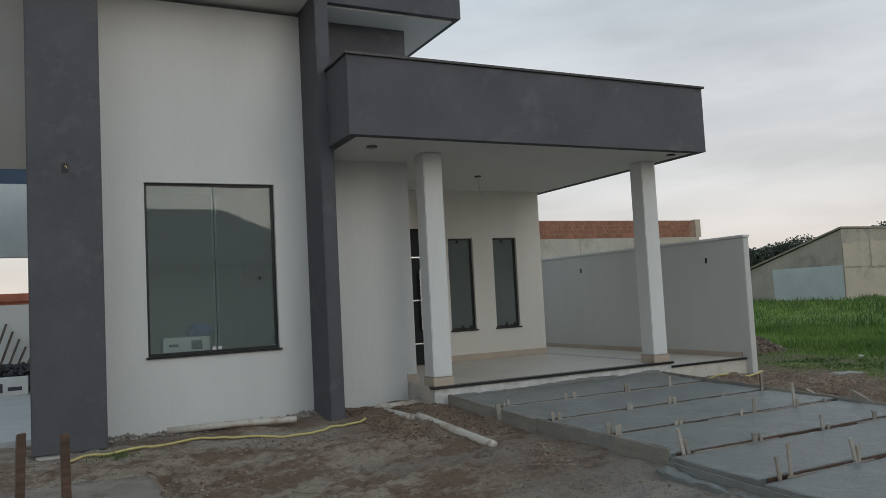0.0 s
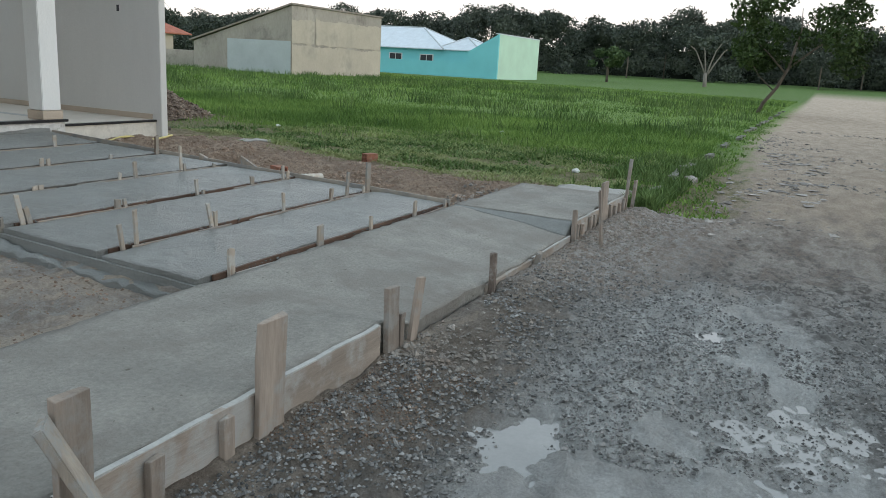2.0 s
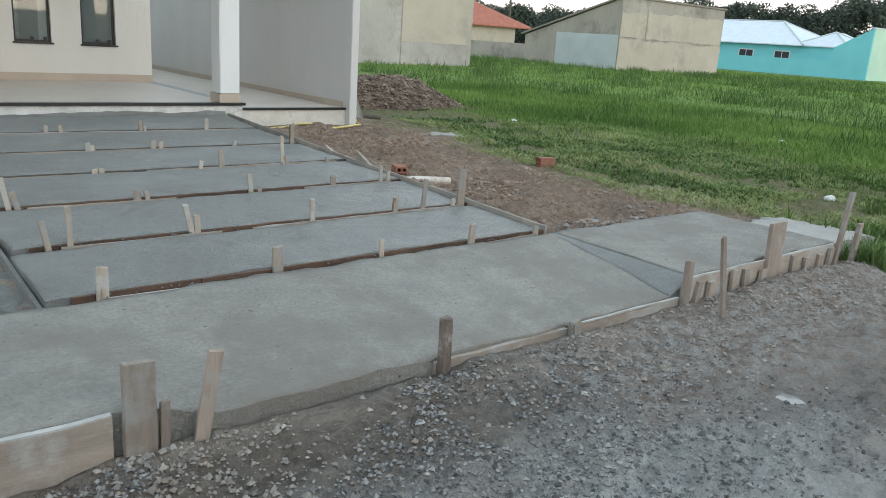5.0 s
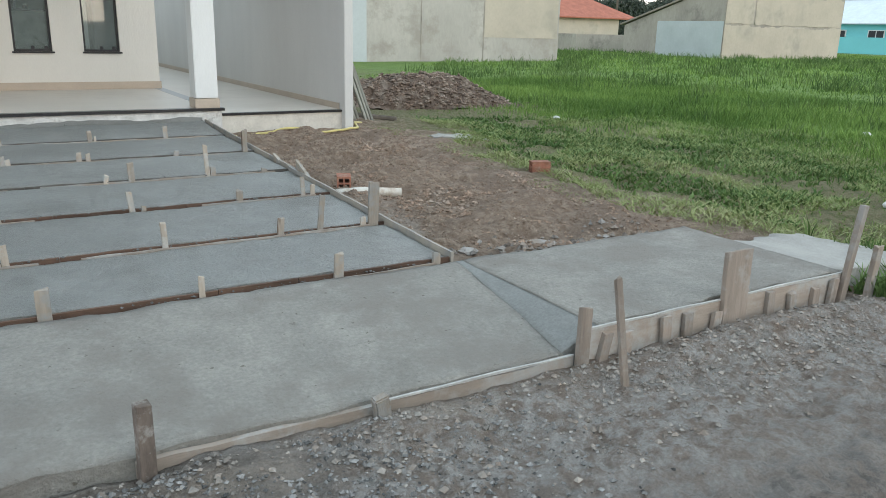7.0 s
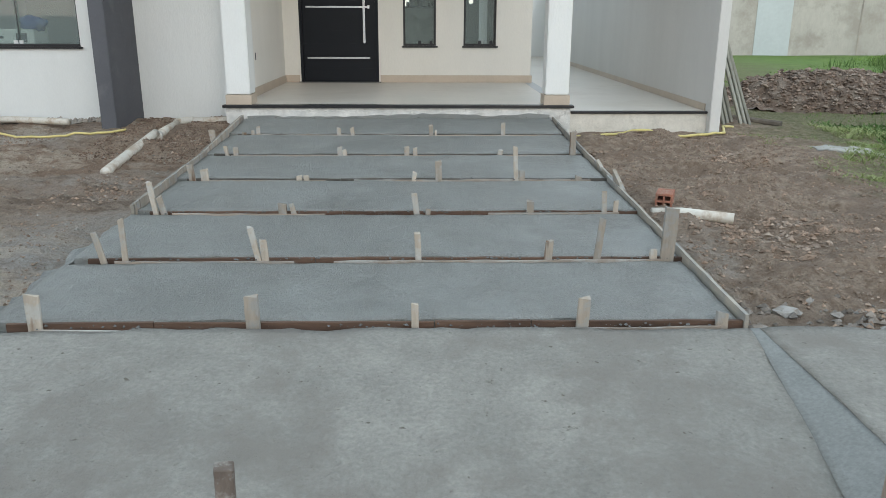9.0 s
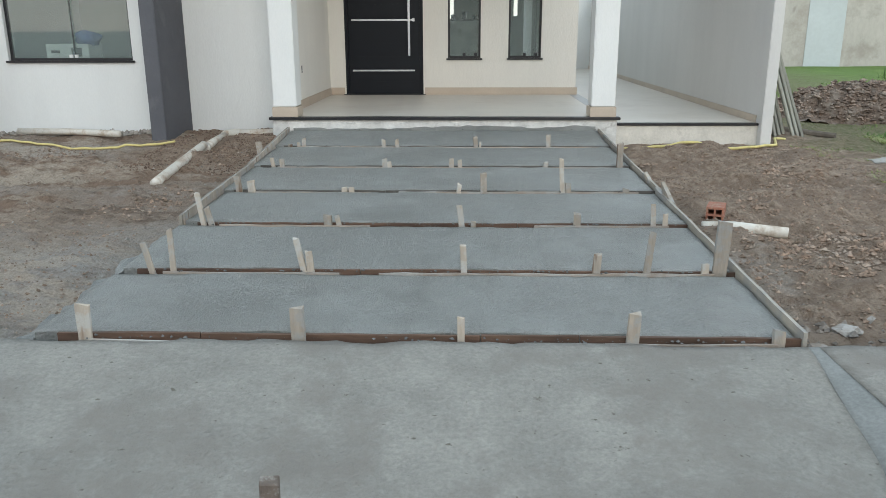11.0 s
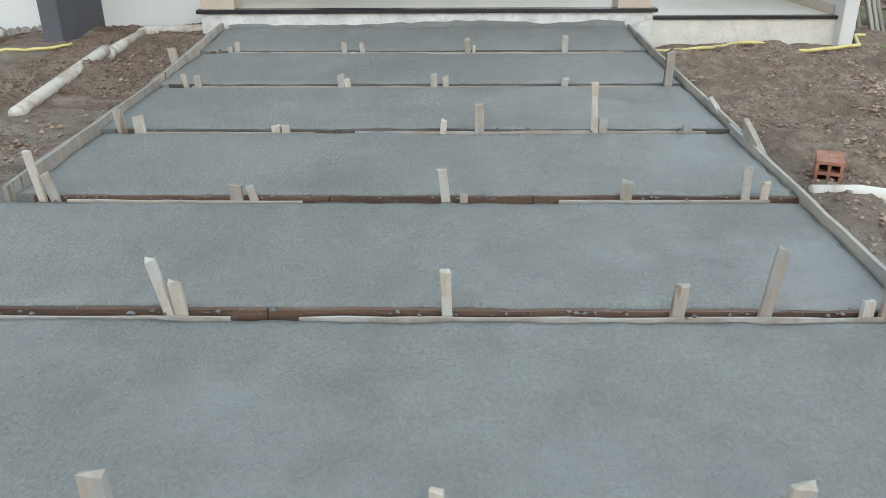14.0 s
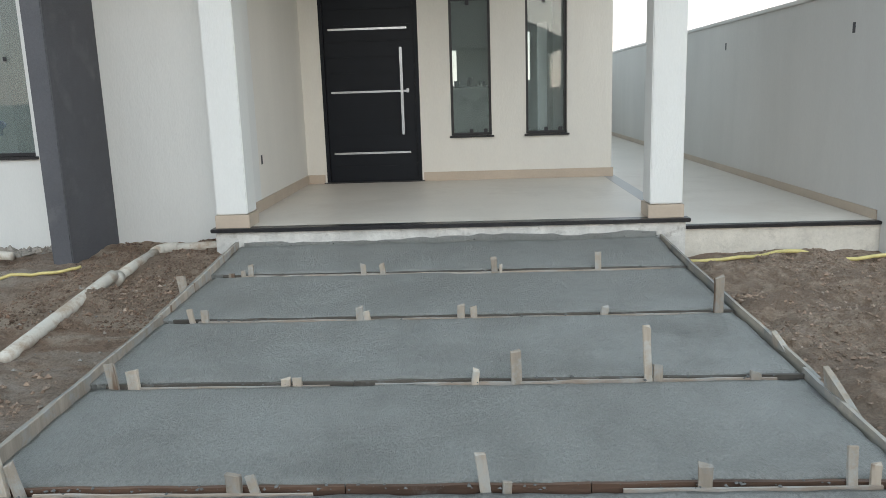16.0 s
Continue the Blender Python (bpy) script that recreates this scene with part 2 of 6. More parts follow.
M_DUGSOIL = mat("dug red brown soil", (0.165, 0.105, 0.072), 0.95, 0.4, 7, 1.0, 34, stain=(0.255, 0.185, 0.135), stain_at=0.54, stain_scale=6, island=0.4)
M_KERB = mat("mossy old kerb concrete", (0.19, 0.185, 0.155), 0.95, 0.3, 6, 0.8, 35, stain=(0.085, 0.11, 0.05), stain_at=0.52, stain_scale=4)
M_MOUND = mat("heaped topsoil", (0.17, 0.122, 0.093), 0.95, 0.45, 7, 1.0, 30, stain=(0.29, 0.235, 0.19), stain_at=0.53, stain_scale=6, island=0.45)
M_STONE = mat("grey rubble", (0.275, 0.25, 0.22), 0.9, 0.3, 6, 0.5, 50, stain=(0.26, 0.21, 0.17), stain_at=0.54, stain_scale=4, island=0.28)
M_LIP = mat("pale cement lip", (0.42, 0.41, 0.385), 0.9, 0.2, 8, 0.4, 50)
M_RUBBLE = mat("flat road rubble", (0.27, 0.245, 0.22), 0.9, 0.35, 4, 0.4, 40, island=0.5)
M_GRAVEL = mat("dark crushed gravel", (0.195, 0.19, 0.18), 0.75, 0.3, 12, 0.4, 60, island=0.7)
M_WATER = mat("muddy puddle water", (0.27, 0.265, 0.25), 0.06, 0.12, 2.5, 0.0, spec=0.6)
M_CEMENT = mat("bare cement render", (0.36, 0.33, 0.29), 0.95, 0.15, 0.5, 0.3, 8, stain=(0.22, 0.20, 0.18), stain_at=0.57, stain_scale=0.45, streak=(1, 1, 0.4))
M_CEMENT_C = mat("light cement render", (0.42, 0.40, 0.365), 0.95, 0.14, 0.45, 0.3, 8, stain=(0.33, 0.305, 0.27), stain_at=0.56, stain_scale=0.6, streak=(1, 1, 0.4), specks=(0.24, 0.22, 0.20), speck_scale=1.4, speck_at=0.68)
M_CEMENT_B = mat("tan cement render", (0.46, 0.41, 0.34), 0.95, 0.10, 0.6, 0.3, 8, stain=(0.36, 0.33, 0.28), stain_at=0.58, stain_scale=0.5)
M_PALE = mat("pale blue limewash", (0.46, 0.50, 0.51), 0.95, 0.08, 0.6, 0.2, 8)
M_AQUA = mat("aqua house paint", (0.20, 0.60, 0.64), 0.85, 0.05, 0.5, 0.1, 10)
M_MINT = mat("mint house paint", (0.50, 0.70, 0.56), 0.85, 0.07, 0.5, 0.1, 10)
M_WROOF = mat("pale grey roof tile", (0.62, 0.68, 0.72), 0.7, 0.08, 1.5, 0.2, 8)
M_RIDGE = mat("pale roof ridge", (0.50, 0.54, 0.56), 0.8, 0.1, 3, 0.2, 10)
M_RROOF = mat("red clay roof tile", (0.36, 0.13, 0.085), 0.85, 0.2, 2, 0.4, 12)
M_NAVY = mat("dark blue painted wall", (0.035, 0.06, 0.10), 0.7, 0.1, 1, 0.1, 30)
M_BARK = mat("rough bark", (0.12, 0.10, 0.08), 0.95, 0.3, 6, 0.8, 25, streak=(1, 1, 0.3))
M_PALEBARK = mat("pale bark", (0.24, 0.22, 0.19), 0.95, 0.2, 6, 0.4, 25, streak=(1, 1, 0.3))
M_STUMP = mat("bark covered stake", (0.145, 0.115, 0.095), 0.95, 0.4, 12, 0.8, 40, streak=(1, 1, 0.3), stain=(0.34, 0.32, 0.29), stain_at=0.58, stain_scale=14)
M_LEAF = leaf_mat("tree leaves", (0.024, 0.042, 0.016), (0.085, 0.13, 0.045))
# aerial haze is mixed into these leaf colours, paler and greyer
M_FARLEAF = leaf_mat("haze-paled distant leaves", (0.058, 0.072, 0.060), (0.125, 0.148, 0.112))
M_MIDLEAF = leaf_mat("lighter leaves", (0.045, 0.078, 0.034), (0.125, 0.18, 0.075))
M_GRASS = leaf_mat("grass blades", (0.078, 0.152, 0.034), (0.285, 0.42, 0.11))
M_WEED = leaf_mat("weed leaves", (0.058, 0.11, 0.032), (0.19, 0.27, 0.095))
M_WETCRUMB = mat("concrete crumbs", (0.13, 0.13, 0.125), 0.9, 0.4, 12, 0.3, 60)
M_DRY = leaf_mat("cut straw grass", (0.18, 0.24, 0.08), (0.42, 0.42, 0.22))
M_ROOM = mat("bare interior plaster", (0.38, 0.375, 0.36), 0.9, 0.08, 1, 0.05, 40)
M_CARD = mat("white cardboard", (0.62, 0.62, 0.60), 0.8, 0.08, 4, 0.05, 60)
M_INK = mat("dark print", (0.05, 0.05, 0.06), 0.7, 0.05, 4, 0.0)
M_BLUE = mat("blue cloth", (0.02, 0.06, 0.22), 0.8, 0.2, 12, 0.2, 60)
M_PLASTIC = mat("dark plastic", (0.03, 0.03, 0.035), 0.5, 0.1, 10, 0.0)


def ground_material():
    m = bpy.data.materials.new("building plot ground")
    m.use_nodes = True
    n, l = m.node_tree.nodes, m.node_tree.links
    b = n["Principled BSDF"]
    geo = n.new("ShaderNodeNewGeometry")
    sep = n.new("ShaderNodeSeparateXYZ")
    l.new(geo.outputs["Position"], sep.inputs[0])

    def noise_(scale, detail=6, rough=0.6):
        t = n.new("ShaderNodeTexNoise")
        t.inputs["Scale"].default_value, t.inputs["Detail"].default_value, t.inputs["Roughness"].default_value = scale, detail + 3, rough + 0.09
        mp = n.new("ShaderNodeMapping")
        mp.inputs["Scale"].default_value = (0.6, 1.35, 1.0) if scale < 5 else (1, 1, 1)
        l.new(geo.outputs["Position"], mp.inputs[0])
        l.new(mp.outputs[0], t.inputs["Vector"])
        return t.outputs["Fac"]

    def rng(v, a, c, lo=0.0, hi=1.0):
        t = n.new("ShaderNodeMapRange")
        for k, val in (("From Min", a), ("From Max", c), ("To Min", lo), ("To Max", hi)):
            t.inputs[k].default_value = val
        l.new(v, t.inputs["Value"])
        return t.outputs[0]

    def math_(op, a, c):
        t = n.new("ShaderNodeMath")
        t.operation = op
        for i, v in enumerate((a, c)):
            if isinstance(v, (int, float)):
                t.inputs[i].default_value = v
            else:
                l.new(v, t.inputs[i])
        return t.outputs[0]

    def mix_(f, a, c):
        t = n.new("ShaderNodeMix")
        t.data_type = "RGBA"
        if isinstance(f, (int, float)):
            t.inputs["Factor"].default_value = f
        else:
            l.new(f, t.inputs["Factor"])
        for k, v in (("A", a), ("B", c)):
            if isinstance(v, tuple):
                t.inputs[k].default_value = (*v, 1)
            else:
                l.new(v, t.inputs[k])
        return t.outputs["Result"]

    big, mid, fine, grit = noise_(0.55), noise_(2.6), noise_(14), noise_(70, 3)
    wob = rng(big, 0.3, 0.7, -0.8, 0.8)
    wob2 = rng(mid, 0.3, 0.7, -0.25, 0.25)
    x = math_("ADD", math_("ADD", sep.outputs["X"], wob), wob2)
    y = math_("ADD", sep.outputs["Y"], wob2)
    dirt = mix_(rng(mid, 0.45, 0.55), (0.30, 0.205, 0.145), (0.57, 0.465, 0.365))
    dirt = mix_(rng(big, 0.50, 0.58, 0, 0.55), dirt, (0.52, 0.475, 0.42))
    dirt = mix_(rng(fine, 0.53, 0.66, 0, 0.6), dirt, (0.12, 0.075, 0.05))
    damp = math_("MULTIPLY", rng(x, 2.2, 3.6), rng(mid, 0.46, 0.56, 0.0, 0.85))
    dirt = mix_(math_("MULTIPLY", math_("MULTIPLY", rng(x, 2.6, 3.4), rng(y, 5.2, 4.2)), rng(mid, 0.58, 0.44, 0.1, 0.85)), dirt, mix_(rng(fine, 0.42, 0.58), (0.30, 0.265, 0.23), (0.47, 0.445, 0.41)))
    dirt = mix_(math_("MULTIPLY", math_("MULTIPLY", damp, rng(y, 4.4, 5.2)), rng(y, 7.0, 5.8)), dirt, mix_(rng(fine, 0.4, 0.6), (0.125, 0.08, 0.055), (0.245, 0.17, 0.12)))
    # brown dug soil on the far side of the driveway and beside the porch
    dug = mix_(rng(fine, 0.4, 0.62), (0.27, 0.188, 0.132), (0.47, 0.365, 0.278))
    dug = mix_(rng(mid, 0.47, 0.56, 0, 0.8), dug, mix_(rng(grit, 0.4, 0.6), (0.205, 0.14, 0.10), (0.36, 0.272, 0.205)))
    dirt = mix_(math_("MULTIPLY", rng(x, 7.0, 7.6), rng(big, 0.76, 0.56)), dirt, dug)
    dirt = mix_(math_("MULTIPLY", rng(y, 6.6, 7.2), rng(x, 2.8, 3.4)), dirt, dug)
    road = mix_(rng(mid, 0.4, 0.62), (0.28, 0.272, 0.255), (0.49, 0.48, 0.46))
    # pale cement slurry washed over the street
    sx, sy = math_("DIVIDE", math_("SUBTRACT", x, 4.8), 1.75), math_("DIVIDE", math_("SUBTRACT", y, 0.55), 0.82)
    slurry = rng(math_("ADD", math_("MULTIPLY", sx, sx), math_("MULTIPLY", sy, sy)), 1.25, 0.75)
    road = mix_(slurry, road, mix_(rng(mid, 0.42, 0.58), (0.50, 0.495, 0.475), (0.66, 0.655, 0.63)))
    grain = math_("MULTIPLY", rng(fine, 0.47, 0.56), rng(big, 0.60, 0.42, 0.30, 0.95))
    road = mix_(math_("MULTIPLY", grain, rng(slurry, 0, 1, 1.0, 0.25)), road, (0.105, 0.10, 0.092))
    sand = mix_(rng(mid, 0.4, 0.65), (0.42, 0.335, 0.258), (0.58, 0.478, 0.378))
    road = mix_(rng(math_("ADD", x, rng(mid, 0.3, 0.7, -2.0, 2.0)), 7.6, 11.0), road, sand)
    road = mix_(math_("MULTIPLY", math_("MULTIPLY", rng(x, 6.0, 7.4), rng(x, 11.5, 9.0)), rng(fine, 0.60, 0.46, 0.2, 0.8)), road, mix_(rng(mid, 0.42, 0.58), (0.30, 0.235, 0.19), (0.45, 0.405, 0.36)))
    crumb = mix_(rng(fine, 0.42, 0.58), (0.30, 0.24, 0.195), (0.50, 0.465, 0.43))
    road = mix_(math_("MULTIPLY", math_("MULTIPLY", rng(y, 0.6, 1.3), rng(x, 5.4, 6.4)), rng(x, 11.0, 9.6)), road, crumb)
    # brown strip against the pavement edge
    road = mix_(math_("MULTIPLY", math_("MULTIPLY", rng(y, 0.95, 1.4), 0.9), rng(x, 6.4, 5.4)), road, mix_(rng(fine, 0.4, 0.6), (0.13, 0.105, 0.082), (0.29, 0.245, 0.20)))
    field = mix_(rng(mid, 0.35, 0.65), (0.095, 0.175, 0.036), (0.20, 0.31, 0.07))
    field = mix_(rng(big, 0.45, 0.6, 0, 0.6), field, (0.15, 0.25, 0.055))
    near = mix_(rng(fine, 0.4, 0.6), (0.125, 0.14, 0.05), (0.24, 0.205, 0.115))
    field = mix_(rng(x, 13.0, 18.0), near, field)
    # bare far field darkened in place of the blades' self-shadow
    field = mix_(rng(sep.outputs["X"], 50.0, 80.0, 0.0, 0.7), field, (0.075, 0.135, 0.032))
    verge = math_("MULTIPLY", rng(sep.outputs["X"], 9.4, 10.0), rng(sep.outputs["X"], 10.0, 22.0, 0.95, 0.25))
    verge = math_("ADD", verge, math_("MULTIPLY", verge, rng(mid, 0.3, 0.7, -0.35, 0.35)))
    y = math_("ADD", y, verge)
    col = mix_(rng(y, 1.6, 2.1), road, mix_(rng(x, 9.6, 10.6), dirt, field))
    col = mix_(math_("MULTIPLY", rng(x, 100.0, 130.0), rng(y, 6.0, 2.0)), col, field)
    g = mix_(rng(grit, 0.38, 0.75, 0.0, 0.45), col, (0.085, 0.066, 0.05))
    col = mix_(rng(sep.outputs["X"], 30.0, 14.0), col, g)
    l.new(col, b.inputs["Base Color"])
    wet = math_("MULTIPLY", rng(y, 1.3, 0.6), rng(x, 8.0, 6.0))
    wet = math_("MAXIMUM", math_("MULTIPLY", wet, 0.5), math_("MULTIPLY", slurry, rng(y, 1.5, 1.2)))
    l.new(rng(math_("MULTIPLY", wet, rng(mid, 0.65, 0.4)), 0, 1, 0.92, 0.30), b.inputs["Roughness"])
    b.inputs["Specular IOR Level"].default_value = 0.35
    bn = n.new("ShaderNodeBump")
    bn.inputs["Strength"].default_value, bn.inputs["Distance"].default_value = 1.0, 0.07
    l.new(math_("ADD", fine, math_("MULTIPLY", grit, 0.5)), bn.inputs["Height"])
    l.new(bn.outputs[0], b.inputs["Normal"])
    return m


M_GROUND = ground_material()


# ---- mesh helpers ----
def link_bm(name, bm, material, parent=None, smooth=False):
    me = bpy.data.meshes.new(name)
    bmesh.ops.recalc_face_normals(bm, faces=bm.faces[:])
    bm.to_mesh(me)
    bm.free()
    me.materials.append(material)
    if smooth:
        for p in me.polygons:
            p.use_smooth = True
    ob = new(name, me)
    if parent:
        ob.parent = parent
    return ob


def part(name, bm, material, parent, label="", smooth=False):
    ob = link_bm(name, bm, material, parent, smooth)
    return tagged(ob, label) if label else ob


def thing(name, label, category, at=(0, 0, 0), rz=0, group="", kind=""):
    ob = new(name)
    ob.matrix_world = pose(*at, 0, 0, rz)
    return tagged(ob, label, category, group, kind)


def cube(bm, x0, x1, y0, y1, z0, z1):
    v = [bm.verts.new(p) for p in ((x0, y0, z0), (x1, y0, z0), (x1, y1, z0), (x0, y1, z0), (x0, y0, z1), (x1, y0, z1), (x1, y1, z1), (x0, y1, z1))]
    for f in ((0, 3, 2, 1), (4, 5, 6, 7), (0, 1, 5, 4), (1, 2, 6, 5), (2, 3, 7, 6), (3, 0, 4, 7)):
        bm.faces.new([v[i] for i in f])
    return v


def boxes(*dims, bevel=0.0):
    bm = bmesh.new()
    for d in dims:
        cube(bm, *d)
    if bevel:
        bmesh.ops.bevel(bm, geom=bm.edges[:], offset=bevel, segments=2, affect="EDGES")
    return bm


def tube(points, radius, sides=10, taper=1.0):
    """A round tube along points."""
    bm = bmesh.new()
    rings = []
    pts = [Vector(p) for p in points]
    for i, p in enumerate(pts):
        d = (pts[min(i + 1, len(pts) - 1)] - pts[max(i - 1, 0)]).normalized()
        a = d.cross(Vector((0, 0, 1)))
        if a.length < 0.05:
            a = d.cross(Vector((1, 0, 0)))
        a.normalize()
        c = a.cross(d)
        r = radius * (1 + (taper - 1) * i / max(len(pts) - 1, 1))
        rings.append([bm.verts.new(p + (a * math.cos(t) + c * math.sin(t)) * r) for t in np.arange(sides) * 2 * math.pi / sides])
    for q, s in zip(rings, rings[1:]):
        for i in range(sides):
            bm.faces.new((q[i], q[(i + 1) % sides], s[(i + 1) % sides], s[i]))
    bm.faces.new(rings[0][::-1])
    bm.faces.new(rings[-1])
    return bm


TABLE = np.random.RandomState(7).rand(256, 256)


def vnoise(x, y, scale):
    """Smooth value noise in 0..1 on arrays."""
    x, y = np.asarray(x, float) * scale, np.asarray(y, float) * scale
    xi, yi = np.floor(x).astype(int), np.floor(y).astype(int)
    fx, fy = x - xi, y - yi
    fx, fy = fx * fx * (3 - 2 * fx), fy * fy * (3 - 2 * fy)
    g = lambda i, j: TABLE[i % 256, j % 256]
    return (g(xi, yi) * (1 - fx) + g(xi + 1, yi) * fx) * (1 - fy) + (g(xi, yi + 1) * (1 - fx) + g(xi + 1, yi + 1) * fx) * fy


def sstep(v, a, b):
    t = np.clip((v - a) / (b - a), 0, 1)
    return t * t * (3 - 2 * t)


def mesh_from(name, verts, faces, material, smooth=False):
    me = bpy.data.meshes.new(name)
    me.from_pydata(verts.tolist() if hasattr(verts, "tolist") else verts, [], faces.tolist() if hasattr(faces, "tolist") else faces)
    me.materials.append(material)
    if smooth:
        me.polygons.foreach_set("use_smooth", [True] * len(me.polygons))
    return new(name, me)


def grid_faces(nx, ny):
    i, j = np.meshgrid(np.arange(nx - 1), np.arange(ny - 1), indexing="ij")
    a = (i * ny + j).ravel()
    return np.stack([a, a + ny, a + ny + 1, a + 1], 1)


# ---- ground ----
SLAB_X0, SLAB_X1 = 4.36, 7.42
LINES = [3.04, 3.85, 4.72, 5.58, 6.48, 7.43, 8.21]
LINE_Z = [0.15, 0.185, 0.215, 0.245, 0.27, 0.30, 0.36]


PUDDLES = [(3.98, 1.04, 0.42, 0.18, 0.045), (5.74, 0.50, 0.18, 0.12, 0.078), (5.50, 0.26, 0.18, 0.14, 0.076), (4.87, 0.05, 0.20, 0.10, 0.036), (6.90, 0.90, 0.09, 0.20, 0.05)]


def ground_z(x, y):
    x, y = np.asarray(x, float), np.asarray(y, float)
    plot = np.interp(y, [-8, 1.2, 1.75, 3.0, 5.0, 8.0, 9.0], [-0.06, -0.05, -0.03, 0.09, 0.13, 0.255, 0.265])
    right = np.interp(y, [-8, 1.2, 1.75, 3.0, 5.0, 8.0, 9.0], [-0.06, -0.05, -0.03, 0.07, 0.10, 0.20, 0.20])
    field = np.interp(y, [-8, 1.5, 3.0], [-0.06, -0.05, 0.0])
    z = plot + (right - plot) * sstep(x, 6.0, 7.4)
    z = z + (field - z) * sstep(x, 9.2, 12.5)
    near = sstep(np.hypot(x - 5, y - 4), 40, 12)
    z = z + near * ((vnoise(x, y, 0.9) - 0.5) * 0.06 + (vnoise(x + 9, y, 3.1) - 0.5) * 0.045 + (vnoise(x, y + 5, 9) - 0.5) * 0.022 + (vnoise(x + 3, y, 23) - 0.5) * 0.018 + (vnoise(x * 0.5, y + 8, 5) - 0.5) * 0.03)
    z = z + (1 - near) * (vnoise(x, y, 0.05) - 0.5) * 0.2 + 1.1 * sstep(np.hypot(x, y), 100, 165)
    dip = np.exp(-(((x - 4.6) / 1.9) ** 2 + ((y - 0.5) / 0.75) ** 2))
    z = z + dip * ((vnoise(x + 2, y, 17) - 0.5) * 0.028 + (vnoise(x, y + 4, 6) - 0.5) * 0.022)
    street = sstep(y, 1.9, 1.6) * near * sstep(x, 12, 8)
    z = z + street * ((vnoise(x + 7, y, 21) - 0.5) * 0.022 + (vnoise(x, y + 11, 36) - 0.5) * 0.020)
    for px, py, rx, ry, d in PUDDLES:
        z = z - d * np.exp(-(((x - px) / rx) ** 2 + ((y - py) / ry) ** 2))
    # loose fill heaped against the pavement boards
    heap = np.exp(-((y - 1.70) / 0.16) ** 2) * sstep(x, 3.9, 4.4) * sstep(x, 10.5, 9.4)
    z = z + heap * (0.06 - 0.015 * sstep(x, 4.3, 4.5) * sstep(x, 5.7, 5.5)) * (0.5 + vnoise(x, y, 2.3))
    z = z - 0.10 * np.exp(-((x - 0.94) / 0.08) ** 2) * sstep(y, 5.0, 5.4) * sstep(y, 7.1, 6.8)
    z = z - 0.06 * np.exp(-((x - 1.3) / 0.3) ** 2 - ((y - 6.6) / 0.16) ** 2)
    # trench beside the low end of the driveway, tyre ruts in the plot
    z = z - 0.05 * np.exp(-((x - 4.12) / 0.12) ** 2) * sstep(y, 2.95, 3.2) * sstep(y, 5.2, 4.6) * (0.5 + vnoise(x, y, 5))
    plotz = sstep(y, 3.0, 3.4) * sstep(y, 8.0, 7.4) * sstep(x, 4.1, 3.6)
    z = z + plotz * ((vnoise(x * 0.35, y, 2.4) - 0.5) * 0.05 + (vnoise(x, y + 6, 13) - 0.5) * 0.04 + (vnoise(x + 5, y, 29) - 0.5) * 0.022)
    # dug soil beside the porch
    dug = sstep(x, 3.05, 3.35) * sstep(x, 4.3, 4.1) * sstep(y, 6.6, 7.2) * sstep(y, 9.0, 8.8)
    z = z + dug * (vnoise(x, y, 4.5) - 0.45) * 0.10
    dug2 = sstep(x, 7.5, 7.7) * sstep(x, 9.6, 9.0) * sstep(y, 3.0, 3.3) * sstep(y, 8.2, 8.0)
    z = z + dug2 * ((vnoise(x * 0.5, y + 3, 3.1) - 0.5) * 0.13 + (vnoise(x * 0.6, y, 8) - 0.5) * 0.06 + (vnoise(x, y, 19) - 0.5) * 0.03)
    inside = (x > SLAB_X0 + 0.06) & (x < SLAB_X1 - 0.06) & (y > 3.0) & (y < 9)
    inside |= (x > -6) & (x < 9.15) & (y > 1.86) & (y < 2.95)
    inside |= (y > 9.3) & (x > 0.2) & (x < 9.0)
    return np.where(inside, z - 0.15, z)


def spread(lo, hi, step, far):
    a = list(np.arange(lo, hi, step))
    s = step
    while a[-1] < far:
        s *= 1.16
        a.append(a[-1] + s)
    s = step
    head = [lo]
    while head[-1] > -far:
        s *= 1.16
        head.append(head[-1] - s)
    return np.array(head[:0:-1] + a)


gx, gy = spread(-1.5, 11.5, 0.022, 2500), spread(-1.6, 9.0, 0.022, 2500)
GX, GY = np.meshgrid(gx, gy, indexing="ij")
ground = mesh_from("ground", np.stack([GX, GY, ground_z(GX, GY)], -1).reshape(-1, 3), grid_faces(len(gx), len(gy)), M_GROUND, True)
tagged(ground, "bare building plot, gravel street and grass field", "ground", kind="structure")

bm = bmesh.new()
bmesh.ops.create_grid(bm, x_segments=2, y_segments=2, size=1)
for v in bm.verts:
    v.co = (5.6 + v.co.x * 3.0, 0.25 + v.co.y * 1.2, -0.0905)
tagged(link_bm("puddle", bm, M_WATER), "shallow muddy puddle among gravel on the street", "puddle", kind="structure")


